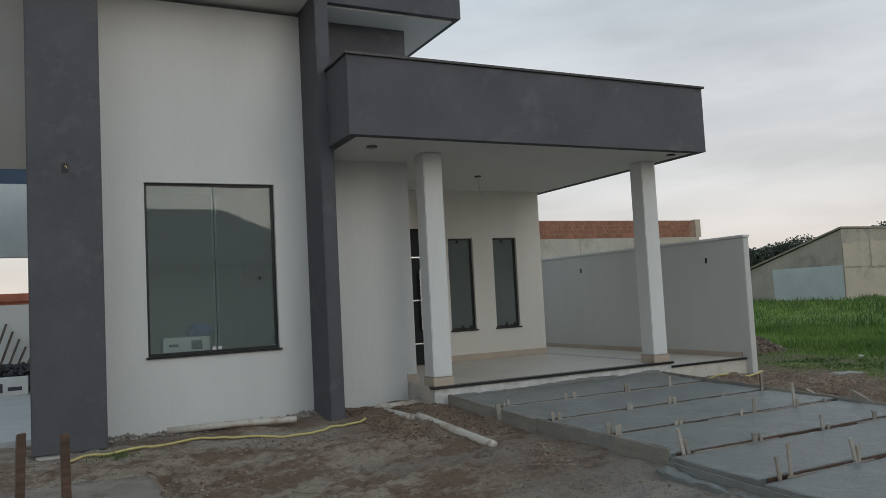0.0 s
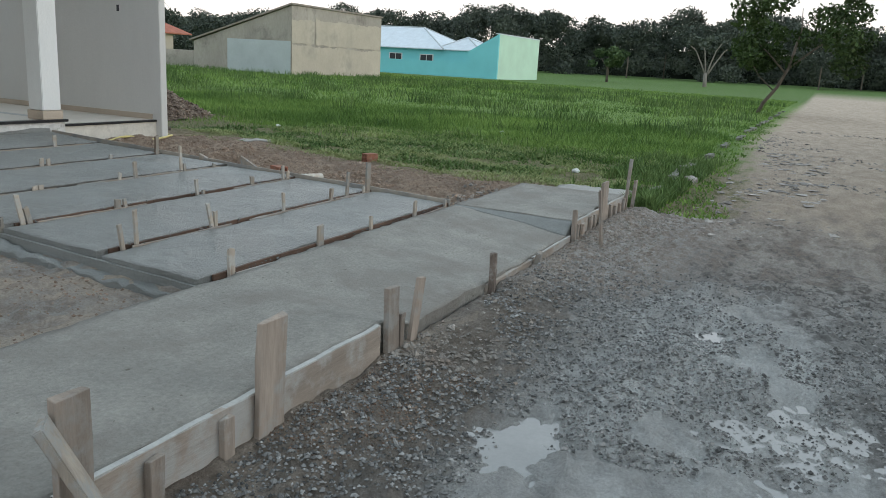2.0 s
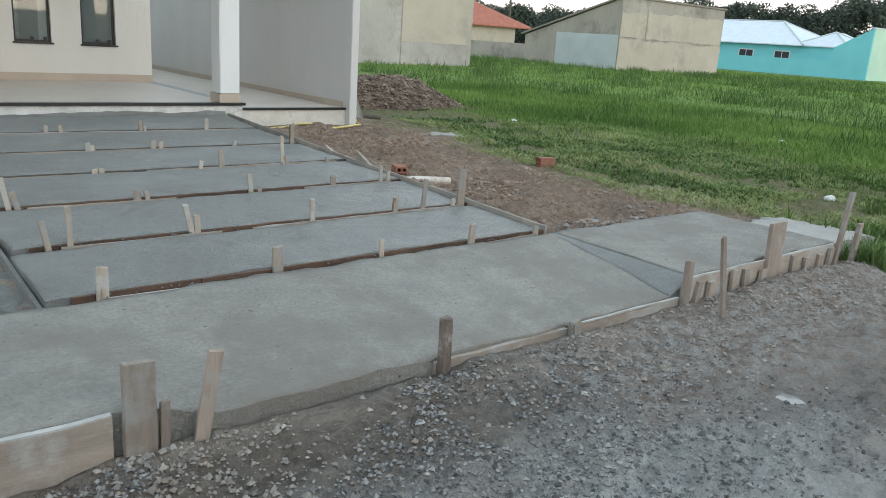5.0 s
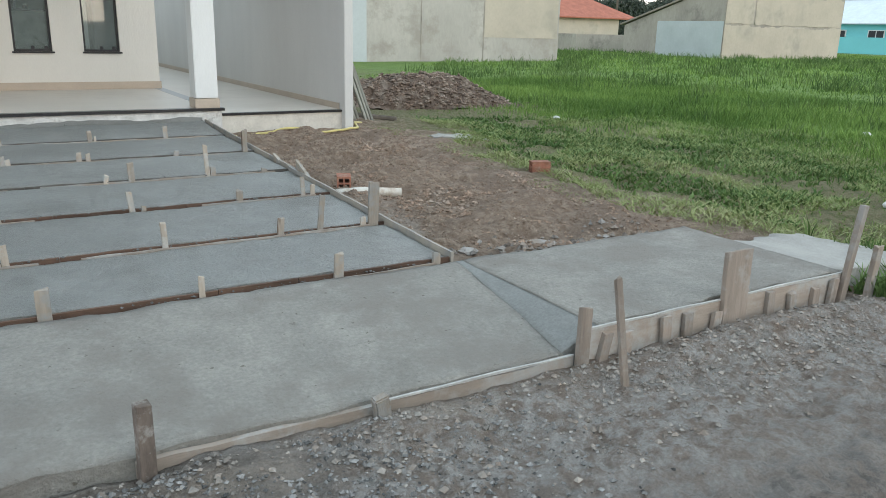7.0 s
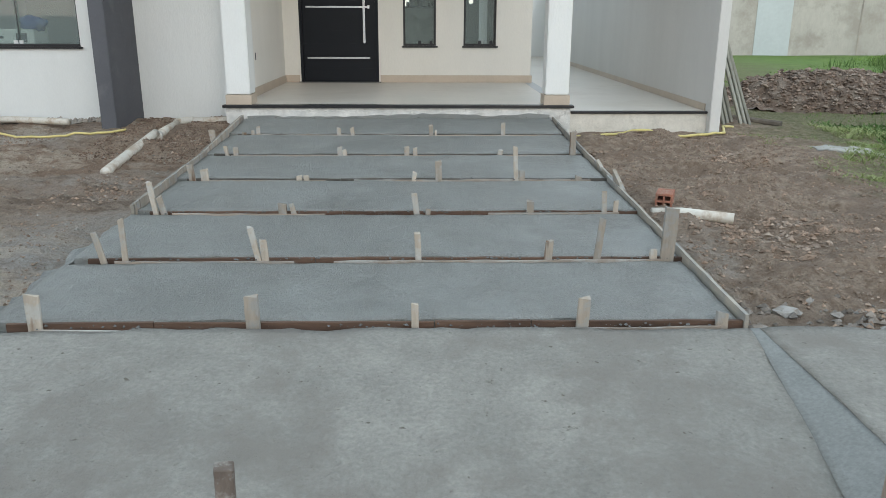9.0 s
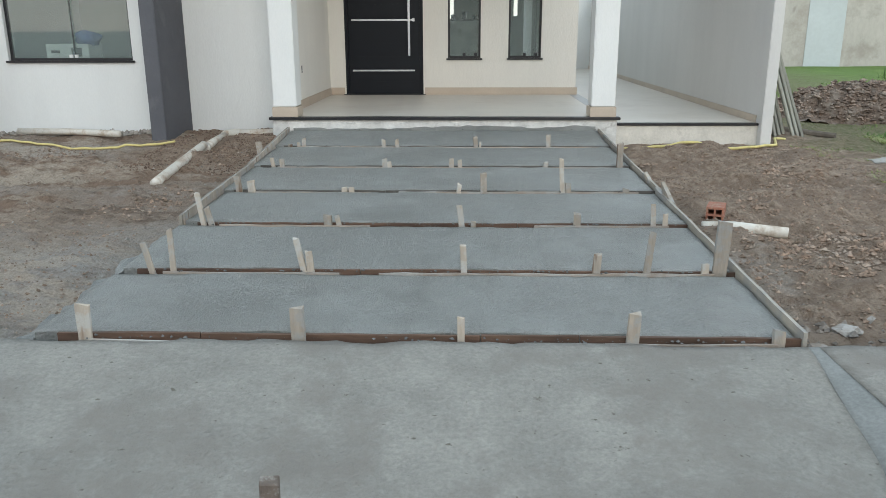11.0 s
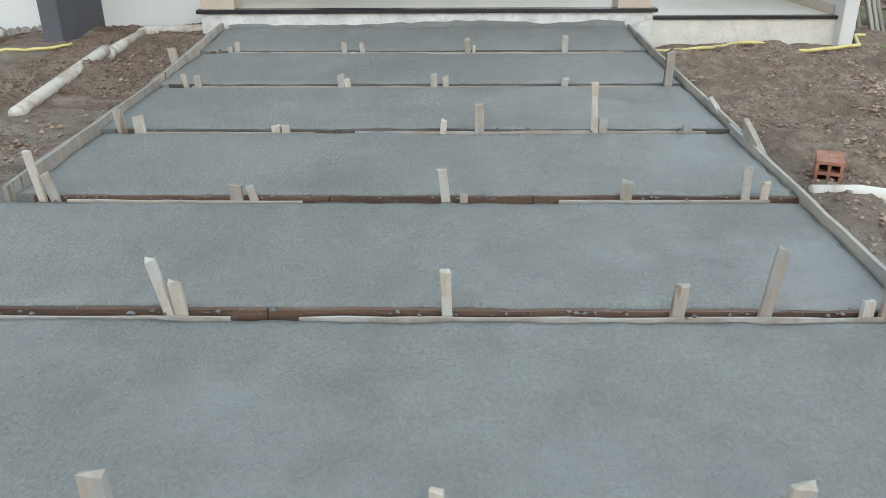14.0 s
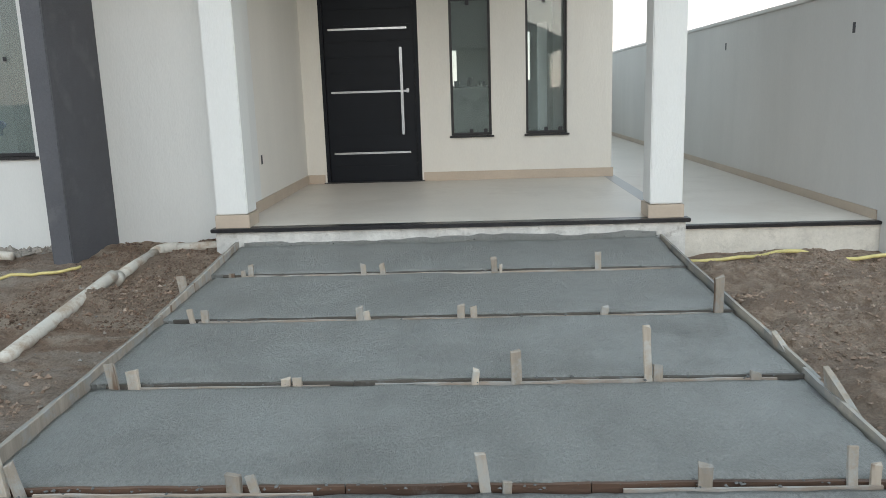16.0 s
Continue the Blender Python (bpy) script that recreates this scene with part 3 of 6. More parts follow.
# ---- pavement and driveway ----
def poured(name, x0, x1, y0, y1, zf, bottom, material, parent=None, step=0.05, rag=0.015, amp=0.006, fl=0.0, fr=0.0, drop=0.006, side=None):
    """A poured slab with an uneven top and ragged edges; x0, x1 may follow y."""
    nx, ny = max(int((x1 - x0) / step), 2), max(int((y1 - y0) / step), 2)
    u, v = np.meshgrid(np.linspace(0, 1, nx), np.linspace(0, 1, ny), indexing="ij")
    y = y0 + (y1 - y0) * v
    x = x0 + (x1 - x0) * u + (fl * (1 - u) + fr * u) * v
    ex = (u == 0) | (u == 1)
    ey = (v == 0) | (v == 1)
    y = y + ey * ((vnoise(x, y * 3, 7) - 0.5) * 2 + (vnoise(x, y * 3, 23) - 0.5) * 1.5) * rag
    x = x + ex * (vnoise(x * 3, y, 7) - 0.5) * (rag if side is None else side) * 2
    z = zf(x, y) + (vnoise(x, y, 3) - 0.5) * amp * 1.5 + (vnoise(x + 3, y, 14) - 0.5) * amp - (ex | ey) * drop
    verts = np.stack([x, y, z], -1).reshape(-1, 3).tolist()
    faces = grid_faces(nx, ny).tolist()
    rim = [i * ny for i in range(nx)] + [(nx - 1) * ny + j for j in range(1, ny)] + [i * ny + ny - 1 for i in range(nx - 2, -1, -1)] + [j for j in range(ny - 2, 0, -1)]
    base = len(verts)
    verts += [[verts[i][0], verts[i][1], bottom] for i in rim]
    k = len(rim)
    faces += [[rim[i], base + i, base + (i + 1) % k, rim[(i + 1) % k]] for i in range(k)]
    faces.append([base + i for i in range(k)][::-1])
    ob = mesh_from(name, verts, faces, material, False)
    ob.data.polygons.foreach_set("use_smooth", [len(f) == 4 and max(f) < base for f in faces])
    if parent:
        ob.parent = parent
    return ob


def ramp_fall(y):
    return 0.098 * np.clip((2.85 - y) / 0.98, 0, 1)


def walk_z(x, y):
    """The pavement's top, sloping down to the street before the driveway."""
    return 0.155 - ramp_fall(y) * sstep(x, 4.28, 4.62) * (x < 7.6)


def joint_z(x, y):
    """The twisted strip between the ramp and the level pavement."""
    v = np.clip((y - 1.885) / 1.1, 0, 1)
    return 0.152 - ramp_fall(y) * np.clip((7.50 - 0.01 * v - x) / (0.20 - 0.15 * v), 0, 1)


pavement = thing("pavement", "newly poured concrete pavement beside the street", "pavement", kind="structure")
poured("slab", -7.0, 7.305, 1.875, 2.99, walk_z, -0.3, M_CURED, pavement, 0.05, 0.012, 0.008, fr=0.14, drop=0.001, side=0.0)
poured("joint_strip", 7.303, 7.497, 1.885, 2.985, joint_z, -0.3, M_STRIPSHADE, pavement, 0.03, 0.002, 0.003, fl=0.14, fr=-0.01, drop=0.0, side=0.0)
poured("slab", 7.495, 9.25, 1.875, 2.98, lambda x, y: 0.155 + 0 * x, -0.3, M_CURED, pavement, 0.05, 0.02, 0.006, fl=-0.01, drop=0.001, side=0.0)
tagged(poured("concrete_pad", -0.9, 0.80, 4.6, 6.85, lambda x, y: 0.225 + 0 * x, -0.1, M_PAD, None, 0.05, 0.03, 0.01, fr=0.02), "dirty old concrete pad sunk in the bare plot", "concrete pad", kind="structure")
poured("apron", 9.24, 10.25, 1.98, 2.72, lambda x, y: 0.13 - 0.06 * (x - 9.24), -0.3, mat("pale concrete spill", (0.36, 0.345, 0.315), 0.9, 0.15, 3, 0.6, 50), pavement, 0.05, 0.05, 0.02, fr=-0.2)

GAPS = [0.045, 0.042, 0.036, 0.024, 0.018, 0.016, 0.02]
driveway = thing("driveway", "fresh grey concrete driveway poured in six strips", "driveway", kind="structure")
for i in range(6):
    a, b = LINES[i], LINES[i + 1]
    left = (4.30, 4.32, 4.335, 4.31, 4.28, 4.25)[i]
    slope = lambda x, y, i=i: np.interp(y, LINES[i:i + 2], (LINE_Z[i] + (0.02 if i == 0 else 0.010), LINE_Z[i + 1] - 0.002))
    poured("strip", left, SLAB_X1, a + 0.014, b - GAPS[i + 1], slope, -0.1, M_WET, driveway, 0.03, 0.006, 0.008)

# rough overspill along the low end of the driveway
tagged(poured("concrete_overspill", 4.17, 4.30, 2.99, 4.70, lambda x, y: 0.085 + 0.025 * (y - 3.0) + 0.035 * (vnoise(x, y, 6) - 0.5) + 0.03 * (vnoise(x + 4, y, 17) - 0.5), -0.1, M_WET, None, 0.022, 0.05, 0.03), "lumpy overspill of grey concrete along the driveway edge", "concrete", kind="structure")

# ---- house ----
FLOOR, SOFFIT, YD, YW = 0.49, 3.235, 11.13, 8.76


def wall_holes(name, x0, x1, y0, y1, z0, z1, holes, material, label=""):
    """A wall along x with openings (xa, xb, za, zb)."""
    bm = bmesh.new()
    xs = sorted({x0, x1, *(h[0] for h in holes), *(h[1] for h in holes)})
    zs = sorted({z0, z1, *(h[2] for h in holes), *(h[3] for h in holes)})
    solid = {(i, j) for i in range(len(xs) - 1) for j in range(len(zs) - 1)
             if not any(h[0] < (xs[i] + xs[i + 1]) / 2 < h[1] and h[2] < (zs[j] + zs[j + 1]) / 2 < h[3] for h in holes)}
    made = {}

    def vert(i, j, y):
        if (i, j, y) not in made:
            made[i, j, y] = bm.verts.new((xs[i], y, zs[j]))
        return made[i, j, y]

    for i, j in solid:
        for y in (y0, y1):
            bm.faces.new([vert(a, b, y) for a, b in ((i, j), (i + 1, j), (i + 1, j + 1), (i, j + 1))])
        for (di, dj), ((a, b), (c, d)) in (((-1, 0), ((i, j), (i, j + 1))), ((1, 0), ((i + 1, j), (i + 1, j + 1))), ((0, -1), ((i, j), (i + 1, j))), ((0, 1), ((i, j + 1), (i + 1, j + 1)))):
            if (i + di, j + dj) not in solid:
                bm.faces.new([vert(a, b, y0), vert(c, d, y0), vert(c, d, y1), vert(a, b, y1)])
    return tagged(link_bm(name, bm, material), label or "textured plaster house wall", "wall", kind="structure")


WIN = (1.02, 2.41, 1.05, 2.90)
DOOR = (4.39, 5.47, FLOOR, 2.62)
W1, W2 = (5.81, 6.26, 0.985, 2.46), (6.64, 7.09, 0.985, 2.46)
wall_holes("wall_front_room", 0.5, 2.80, YW, YW + 0.15, 0.0, 4.90, [WIN], M_WHITE, "white textured plaster wall of the front room")
wall_holes("wall_entrance", 4.17, 7.58, YD, YD + 0.15, 0.2, 3.26, [DOOR, W1, W2], M_CREAM, "cream plaster entrance wall inside the porch")
tagged(link_bm("wall_front_side", boxes((2.90, 4.17, 8.95, 9.15, 0.0, 4.10)), M_WHITE), "white plaster wall beside the porch", "wall", kind="structure")
tagged(link_bm("wall_porch_side", boxes((4.02, 4.17, 9.152, 20, 0.2, 4.10)), M_CREAM), "cream plaster side wall of the porch", "wall", kind="structure")
tagged(link_bm("wall_passage_side", boxes((7.43, 7.58, YD + 0.152, 20, 0.2, 3.6)), M_WHITE), "white plaster house wall along the side passage", "wall", kind="structure")
tagged(link_bm("wall_upper", boxes((2.90, 4.22, 8.94, 9.13, 4.104, 5.0), (4.07, 4.22, 9.132, 20, 4.104, 5.0)), M_GREY), "grey plaster upper wall above the porch roof", "wall", kind="structure")
tagged(link_bm("wall_house_left", boxes((-0.04, 0.11, 8.55, 20, 0.0, 4.9)), M_WHITE), "white plaster outer side wall", "wall", kind="structure")
tagged(link_bm("wall_house_back", boxes((-0.04, 4.15, 20.002, 20.15, 0.0, 4.9)), M_WHITE), "plain rear wall of the house", "wall", kind="structure")
tagged(link_bm("pillar_left", boxes((-0.06, 0.58, 8.14, 8.80, 0.26, 4.94), bevel=0.01), M_GREY), "broad dark grey plaster pillar", "pillar", kind="structure")
tagged(link_bm("pillar_left_foot", boxes((-0.03, 0.35, 8.16, 8.6, -0.1, 0.256), bevel=0.01), M_ROUGHC), "bare white concrete foot of the grey pillar", "pillar", kind="structure")
tagged(link_bm("pillar_right", boxes((2.78, 2.94, 8.15, 9.00, 0.0, 5.6), bevel=0.008), M_GREY), "narrow dark grey plaster pillar", "pillar", kind="structure")

# porch roof
tagged(link_bm("porch_fascia", boxes((2.885, 7.80, 7.48, 7.60, SOFFIT, 4.07), (2.885, 3.0, 7.602, 8.146, SOFFIT, 4.07), (2.944, 3.0, 8.148, 8.935, SOFFIT, 4.07), (7.68, 7.80, 7.602, 14, SOFFIT, 4.07)), M_GREY), "dark grey plaster band round the porch roof", "fascia", kind="structure")
tagged(link_bm("porch_ceiling", boxes((3.002, 7.678, 7.602, 8.946, SOFFIT + 0.004, SOFFIT + 0.12), (4.172, 7.678, 8.948, YD - 0.002, SOFFIT + 0.004, SOFFIT + 0.12), (7.582, 7.678, YD, 14, SOFFIT + 0.004, SOFFIT + 0.12)), M_SOFFIT), "white plastered porch ceiling", "ceiling", kind="structure")
tagged(link_bm("coping", boxes((2.86, 7.83, 7.45, 7.63, 4.072, 4.10), (2.86, 3.03, 7.632, 8.144, 4.072, 4.10), (2.944, 3.03, 8.146, 8.935, 4.072, 4.10), (7.65, 7.83, 7.632, 14, 4.072, 4.10), bevel=0.004), M_COPING), "thin dark stone coping on the porch roof", "coping", kind="structure")
tagged(link_bm("porch_roof_deck", boxes((3.0, 7.68, 9.15, 20, 3.5, 3.56)), M_ROUGHC), "flat concrete porch roof deck", "roof", kind="structure")

# main roof
tagged(link_bm("main_roof_soffit", boxes((-1.6, 4.67, 8.47, 20, 4.95, 5.02), (-1.6, 2.776, 7.86, 8.468, 4.95, 5.02)), M_SOFFIT), "white soffit under the main roof", "ceiling", kind="structure")
tagged(link_bm("main_roof_band", boxes((2.942, 4.67, 8.38, 8.466, 4.97, 5.75), (-1.6, 2.776, 7.78, 7.858, 4.97, 5.75), (4.672, 4.75, 8.38, 20, 4.97, 5.75)), M_GREY), "dark grey band round the main roof", "fascia", kind="structure")

# floors
tagged(link_bm("porch_floor", boxes((4.17, 7.50, 8.30, YD, 0.2, FLOOR), (4.04, 4.168, 8.30, 8.948, 0.2, FLOOR)), M_TILE), "polished beige tiled porch floor", "floor", kind="structure")
tagged(link_bm("porch_edge", boxes((4.02, 7.66, 8.185, 8.298, FLOOR - 0.028, FLOOR + 0.002), bevel=0.004), M_GRANITE), "black granite nosing of the porch step", "step", kind="structure")
tagged(link_bm("porch_foundation", boxes((4.05, 7.63, 8.215, 8.296, 0.0, FLOOR - 0.03), (4.05, 4.3, 8.298, 8.94, 0.0, 0.19)), M_ROUGHC), "rough plastered foundation edge of the porch", "foundation", kind="structure")
tagged(link_bm("threshold_strip", boxes((7.502, 7.63, 8.30, YD + 0.1, 0.2, FLOOR + 0.001)), mat("grey stone strip", (0.30, 0.30, 0.30), 0.35, 0.08, 5, 0.03)), "grey stone strip between porch and passage", "floor", kind="structure")
tagged(link_bm("passage_floor", boxes((7.632, 9.08, 8.30, 20, 0.2, 0.425)), M_TILE), "beige tiled side passage floor", "floor", kind="structure")
tagged(link_bm("passage_edge", boxes((7.632, 9.08, 8.22, 8.298, 0.402, 0.428), bevel=0.004), M_GRANITE), "black granite nosing of the passage step", "step", kind="structure")
tagged(link_bm("passage_foundation", boxes((7.635, 9.08, 8.24, 8.297, 0.0, 0.40)), mat("cream cement edge", (0.60, 0.565, 0.50), 0.9, 0.1, 5, 0.5, 40, stain=(0.46, 0.43, 0.38), stain_at=0.60, stain_scale=7)), "bare concrete foundation edge of the passage", "foundation", kind="structure")

# boundary wall
tagged(link_bm("boundary_wall", boxes((9.08, 9.19, 8.14, 20, 0.05, 2.16), bevel=0.006), M_SHADEWHITE), "white plastered boundary wall along the passage", "wall", kind="structure")
tagged(link_bm("boundary_coping", boxes((9.065, 9.205, 8.125, 20, 2.162, 2.20), bevel=0.008), M_SOFFIT), "white cap on the boundary wall", "coping", kind="structure")
tagged(link_bm("passage_back_wall", boxes((7.58, 9.08, 20, 20.15, 0.2, 2.2)), M_WHITE), "white wall closing the passage", "wall", kind="structure")

BB = 0.10
tagged(link_bm("baseboard", boxes((4.172, DOOR[0] - 0.02, YD - 0.012, YD - 0.002, FLOOR + 0.001, FLOOR + BB), (DOOR[1] + 0.02, 7.60, YD - 0.012, YD - 0.002, FLOOR + 0.001, FLOOR + BB),
    (4.172, 4.184, 8.95, YD - 0.014, FLOOR + 0.001, FLOOR + BB), (4.04, 4.184, 8.936, 8.947, FLOOR + 0.001, FLOOR + BB)), M_BASE), "beige skirting tiles round the porch", "baseboard", kind="structure")
tagged(link_bm("baseboard", boxes((9.068, 9.078, 8.3, 20, 0.427, 0.50)), M_BASE), "beige skirting tiles along the boundary wall", "baseboard", kind="structure")


def column(x, y):
    c = thing("porch_column", "square white plaster porch column with beige skirting", "column", (x, y, FLOOR + 0.002), group="porch columns")
    part("shaft", boxes((-0.122, 0.122, -0.122, 0.122, BB + 0.004, SOFFIT - FLOOR), bevel=0.008), M_WHITE, c)
    part("skirting", boxes((-0.134, 0.134, -0.134, 0.134, 0, BB), bevel=0.003), M_BASE, c, "beige tile skirting")
    return c


column(4.185, 8.36)
column(7.485, 8.36)

# dark rooms behind the glass
tagged(link_bm("room_front", boxes((0.112, 2.9, 12.4, 12.5, 0.3, 4.9), (2.80, 2.90, 9.152, 12.398, 0.3, 4.9), (0.112, 2.798, YW + 0.152, 12.398, 0.3, 0.42), (0.112, 2.798, YW + 0.152, 12.398, 3.3, 3.4)), M_ROOM), "bare interior walls of the front room", "room", kind="structure")
wall_holes("room_living_back", 4.172, 7.428, 16, 16.1, 0.3, 3.4, [(5.62, 5.80, 1.5, 2.15), (6.97, 7.05, 1.62, 2.42), (7.17, 7.34, 0.6, 2.56)], M_ROOM, "bare rear wall of the living room")
tagged(link_bm("room_living", boxes((4.172, 7.428, YD + 0.152, 15.998, 0.3, FLOOR), (4.172, 7.428, YD + 0.152, 15.998, 3.3, 3.4)), M_ROOM), "bare floor and ceiling of the living room", "room", kind="structure")
bar = thing("kitchen_bar", "plastered kitchen bar with dark stone top behind glass", "counter", (4.5, 14.0, FLOOR))
part("body", boxes((0, 1.95, 0.04, 0.36, 0, 1.02)), M_ROUGHC, bar)
part("top", boxes((-0.03, 2.0, 0, 0.4, 1.022, 1.055), bevel=0.004), M_GRANITE, bar)
for bx, bh in ((1.18, 0.10), (1.33, 0.07), (1.52, 0.12), (1.70, 0.06)):
    tagged(link_bm("paint_can", tube([(4.5 + bx, 14.2, FLOOR + 1.056), (4.5 + bx, 14.2, FLOOR + 1.056 + bh)], 0.045, 12), M_PLASTIC), "dark can standing on the kitchen bar", "can", "cans on the kitchen bar")


def window(name, x0, x1, z0, z1, y, label, split=True):
    w = thing(name, label, "window", (x0, y, z0), kind="structure")
    W, H = x1 - x0, z1 - z0
    f = 0.028
    part("window_frame", boxes((0, W, 0.05, 0.09, H - f, H), (0, W, 0.05, 0.09, 0, f), (0, f, 0.05, 0.09, f, H - f), (W - f, W, 0.05, 0.09, f, H - f)), M_FRAME, w)
    part("window_sill", boxes((-0.02, W + 0.025, -0.03, 0.15, -0.022, 0), bevel=0.003), M_GRANITE, w, "thin black granite sill")
    if split:
        m = W * 0.52
        panes = [(f, m + 0.02, 0.062), (m - 0.02, W - f, 0.075)]
    else:
        panes = [(f, W - f, 0.065)]
    for a, b, yy in panes:
        g = part("pane", boxes((a, b, yy, yy + 0.008, f, H - f)), M_GLASS, w)
        g.visible_shadow = False
    if split:
        part("pane_edge", boxes((m - 0.004, m + 0.004, 0.058, 0.088, f, H - f)), M_FRAME, w)
        part("latch", boxes((W * 0.86, W * 0.86 + 0.025, 0.04, 0.06, H * 0.42, H * 0.42 + 0.035), bevel=0.004), M_PLASTIC, w)
        part("clip", boxes((m - 0.06, m - 0.02, 0.045, 0.06, f, f + 0.035), (m, m + 0.04, 0.045, 0.06, f, f + 0.035)), M_CARD, w)
    else:
        part("hinge_clip", boxes((W * 0.5 - 0.02, W * 0.5 + 0.02, 0.045, 0.063, f, f + 0.04), bevel=0.003), M_PLASTIC, w)
        part("hinge_clip", boxes((W * 0.85 - 0.02, W * 0.85 + 0.02, 0.045, 0.063, f, f + 0.04), bevel=0.003), M_PLASTIC, w)
        part("hinge_clip", boxes((W * 0.45 - 0.02, W * 0.45 + 0.02, 0.045, 0.063, H - f - 0.05, H - f), bevel=0.003), M_PLASTIC, w)
    return w


window("window_1", *WIN, YW, "large sliding window with black frame and granite sill")
window("window_2", *W1, YD, "tall narrow tilting window with black frame", False)
window("window_3", *W2, YD, "tall narrow tilting window with black frame", False)


def front_door():
    d = thing("door_1", "closed black front door with steel bars and long pull", "door", (DOOR[0], YD, FLOOR), kind="structure")
    W, H = DOOR[1] - DOOR[0], DOOR[3] - DOOR[2]
    part("door_frame", boxes((0, 0.04, 0.0, 0.12, 0, H), (W - 0.04, W, 0.0, 0.12, 0, H), (0.04, W - 0.04, 0.0, 0.12, H - 0.04, H)), M_BLACK, d)
    leaf = part("leaf", boxes((0.042, W - 0.042, 0.03, 0.07, 0.01, H - 0.042), bevel=0.003), M_BLACK, d)
    z = 0.02
    while z < H - 0.1:
        part("panel", boxes((0.05, W - 0.05, 0.022, 0.0295, z, z + 0.165), bevel=0.003), M_BLACK, leaf)
        z += 0.17
    for zz in (0.33, 1.005, 1.68):
        part("bar", boxes((0.095, W - 0.12, 0.012, 0.0215, zz - 0.011, zz + 0.011), bevel=0.002), M_CHROME, leaf, "flat steel inlay bar")
    pull = part("pull_handle", boxes((0.875, 0.905, -0.05, -0.022, 0.53, 1.475), bevel=0.006), M_CHROME, leaf, "long steel pull handle")
    part("standoff", boxes((0.88, 0.90, -0.022, 0.012, 0.62, 0.64), (0.88, 0.90, -0.022, 0.012, 1.37, 1.39)), M_CHROME, leaf)
    part("lock_plate", boxes((0.935, 0.965, 0.01, 0.0215, 0.985, 1.03), bevel=0.003), M_CHROME, leaf)
    part("threshold", boxes((-0.03, W + 0.03, -0.03, 0.12, 0.001, 0.01)), M_GRANITE, d)


front_door()


def ceiling_spot(x, y):
    s = thing("downlight", "small round recessed ceiling downlight, unlit", "lamp", (x, y, SOFFIT + 0.003), group="porch downlights")
    part("ring", tube([(0, 0, -0.012), (0, 0, 0.0)], 0.06, 20), M_COPING, s)


ceiling_spot(3.35, 8.05)
ceiling_spot(7.45, 7.75)
wire = thing("hanging_wire", "bare lamp wire hanging from the porch ceiling", "wire", (5.64, 9.74, SOFFIT))
part("cap", tube([(0, 0, -0.01), (0, 0, 0.004)], 0.05, 14), M_PLASTIC, wire)
part("cable", tube([(0, 0, -0.01), (0.008, 0, -0.1), (0.03, 0.01, -0.2), (0.045, 0, -0.26), (0.06, 0, -0.30), (0.05, 0, -0.33)], 0.007, 6), M_CARD, wire)


def wall_box(name, label, at, rz):
    s = thing(name, label, "socket", at, rz, group="open electrical boxes")
    part("recess", boxes((-0.028, 0.028, -0.006, 0.0, -0.045, 0.045), bevel=0.004), M_PLASTIC, s)
    part("wire_end", tube([(0, -0.006, 0.01), (0.01, -0.035, 0.02), (0.02, -0.05, -0.01)], 0.005, 6), M_HOSE, s)


wall_box("open_socket_box", "open electrical box in white boundary wall", (9.079, 12.05, 1.89), 90)
wall_box("open_socket_box", "open electrical box with loose wire in boundary wall", (9.079, 8.88, 1.87), 90)
wall_box("open_socket_box", "open electrical box in cream porch wall", (4.171, 9.25, 0.93), -90)
wall_box("open_socket_box", "small round hole in the grey pillar", (0.26, 8.139, 2.92), 0)


# ---- timber formwork ----
def stake_mesh(w, d, h, seed):
    r = random.Random(seed)
    bm = boxes((-w / 2, w / 2, -d / 2, d / 2, -0.12, h))
    bmesh.ops.subdivide_edges(bm, edges=[e for e in bm.edges if abs(e.verts[0].co.z - e.verts[1].co.z) > 0.05], cuts=3)
    for v in bm.verts:
        v.co.x += r.uniform(-0.03, 0.03) * w
        v.co.y += r.uniform(-0.05, 0.05) * d
        if v.co.z > h - 0.001:
            v.co.z += r.uniform(-0.012, 0.008)
    bmesh.ops.bevel(bm, geom=bm.edges[:], offset=min(w, d) * 0.08, segments=1, affect="EDGES")
    return bm


STAKE_N = [0]


def stake(x, y, z, h, w=0.045, d=0.025, lean=0.0, tip=0.0, rz=None, label="rough sawn wooden stake holding the formwork", group="formwork stakes", material=None):
    STAKE_N[0] += 1
    r = random.Random(STAKE_N[0] * 13)
    ob = link_bm("wooden_stake", stake_mesh(w, d, h, STAKE_N[0]), material or M_WOOD)
    ob.matrix_world = pose(x, y, z, tip + r.uniform(-2, 2), lean + r.uniform(-1.5, 1.5), r.uniform(-12, 12) if rz is None else rz)
    return tagged(ob, label, "stake", group)


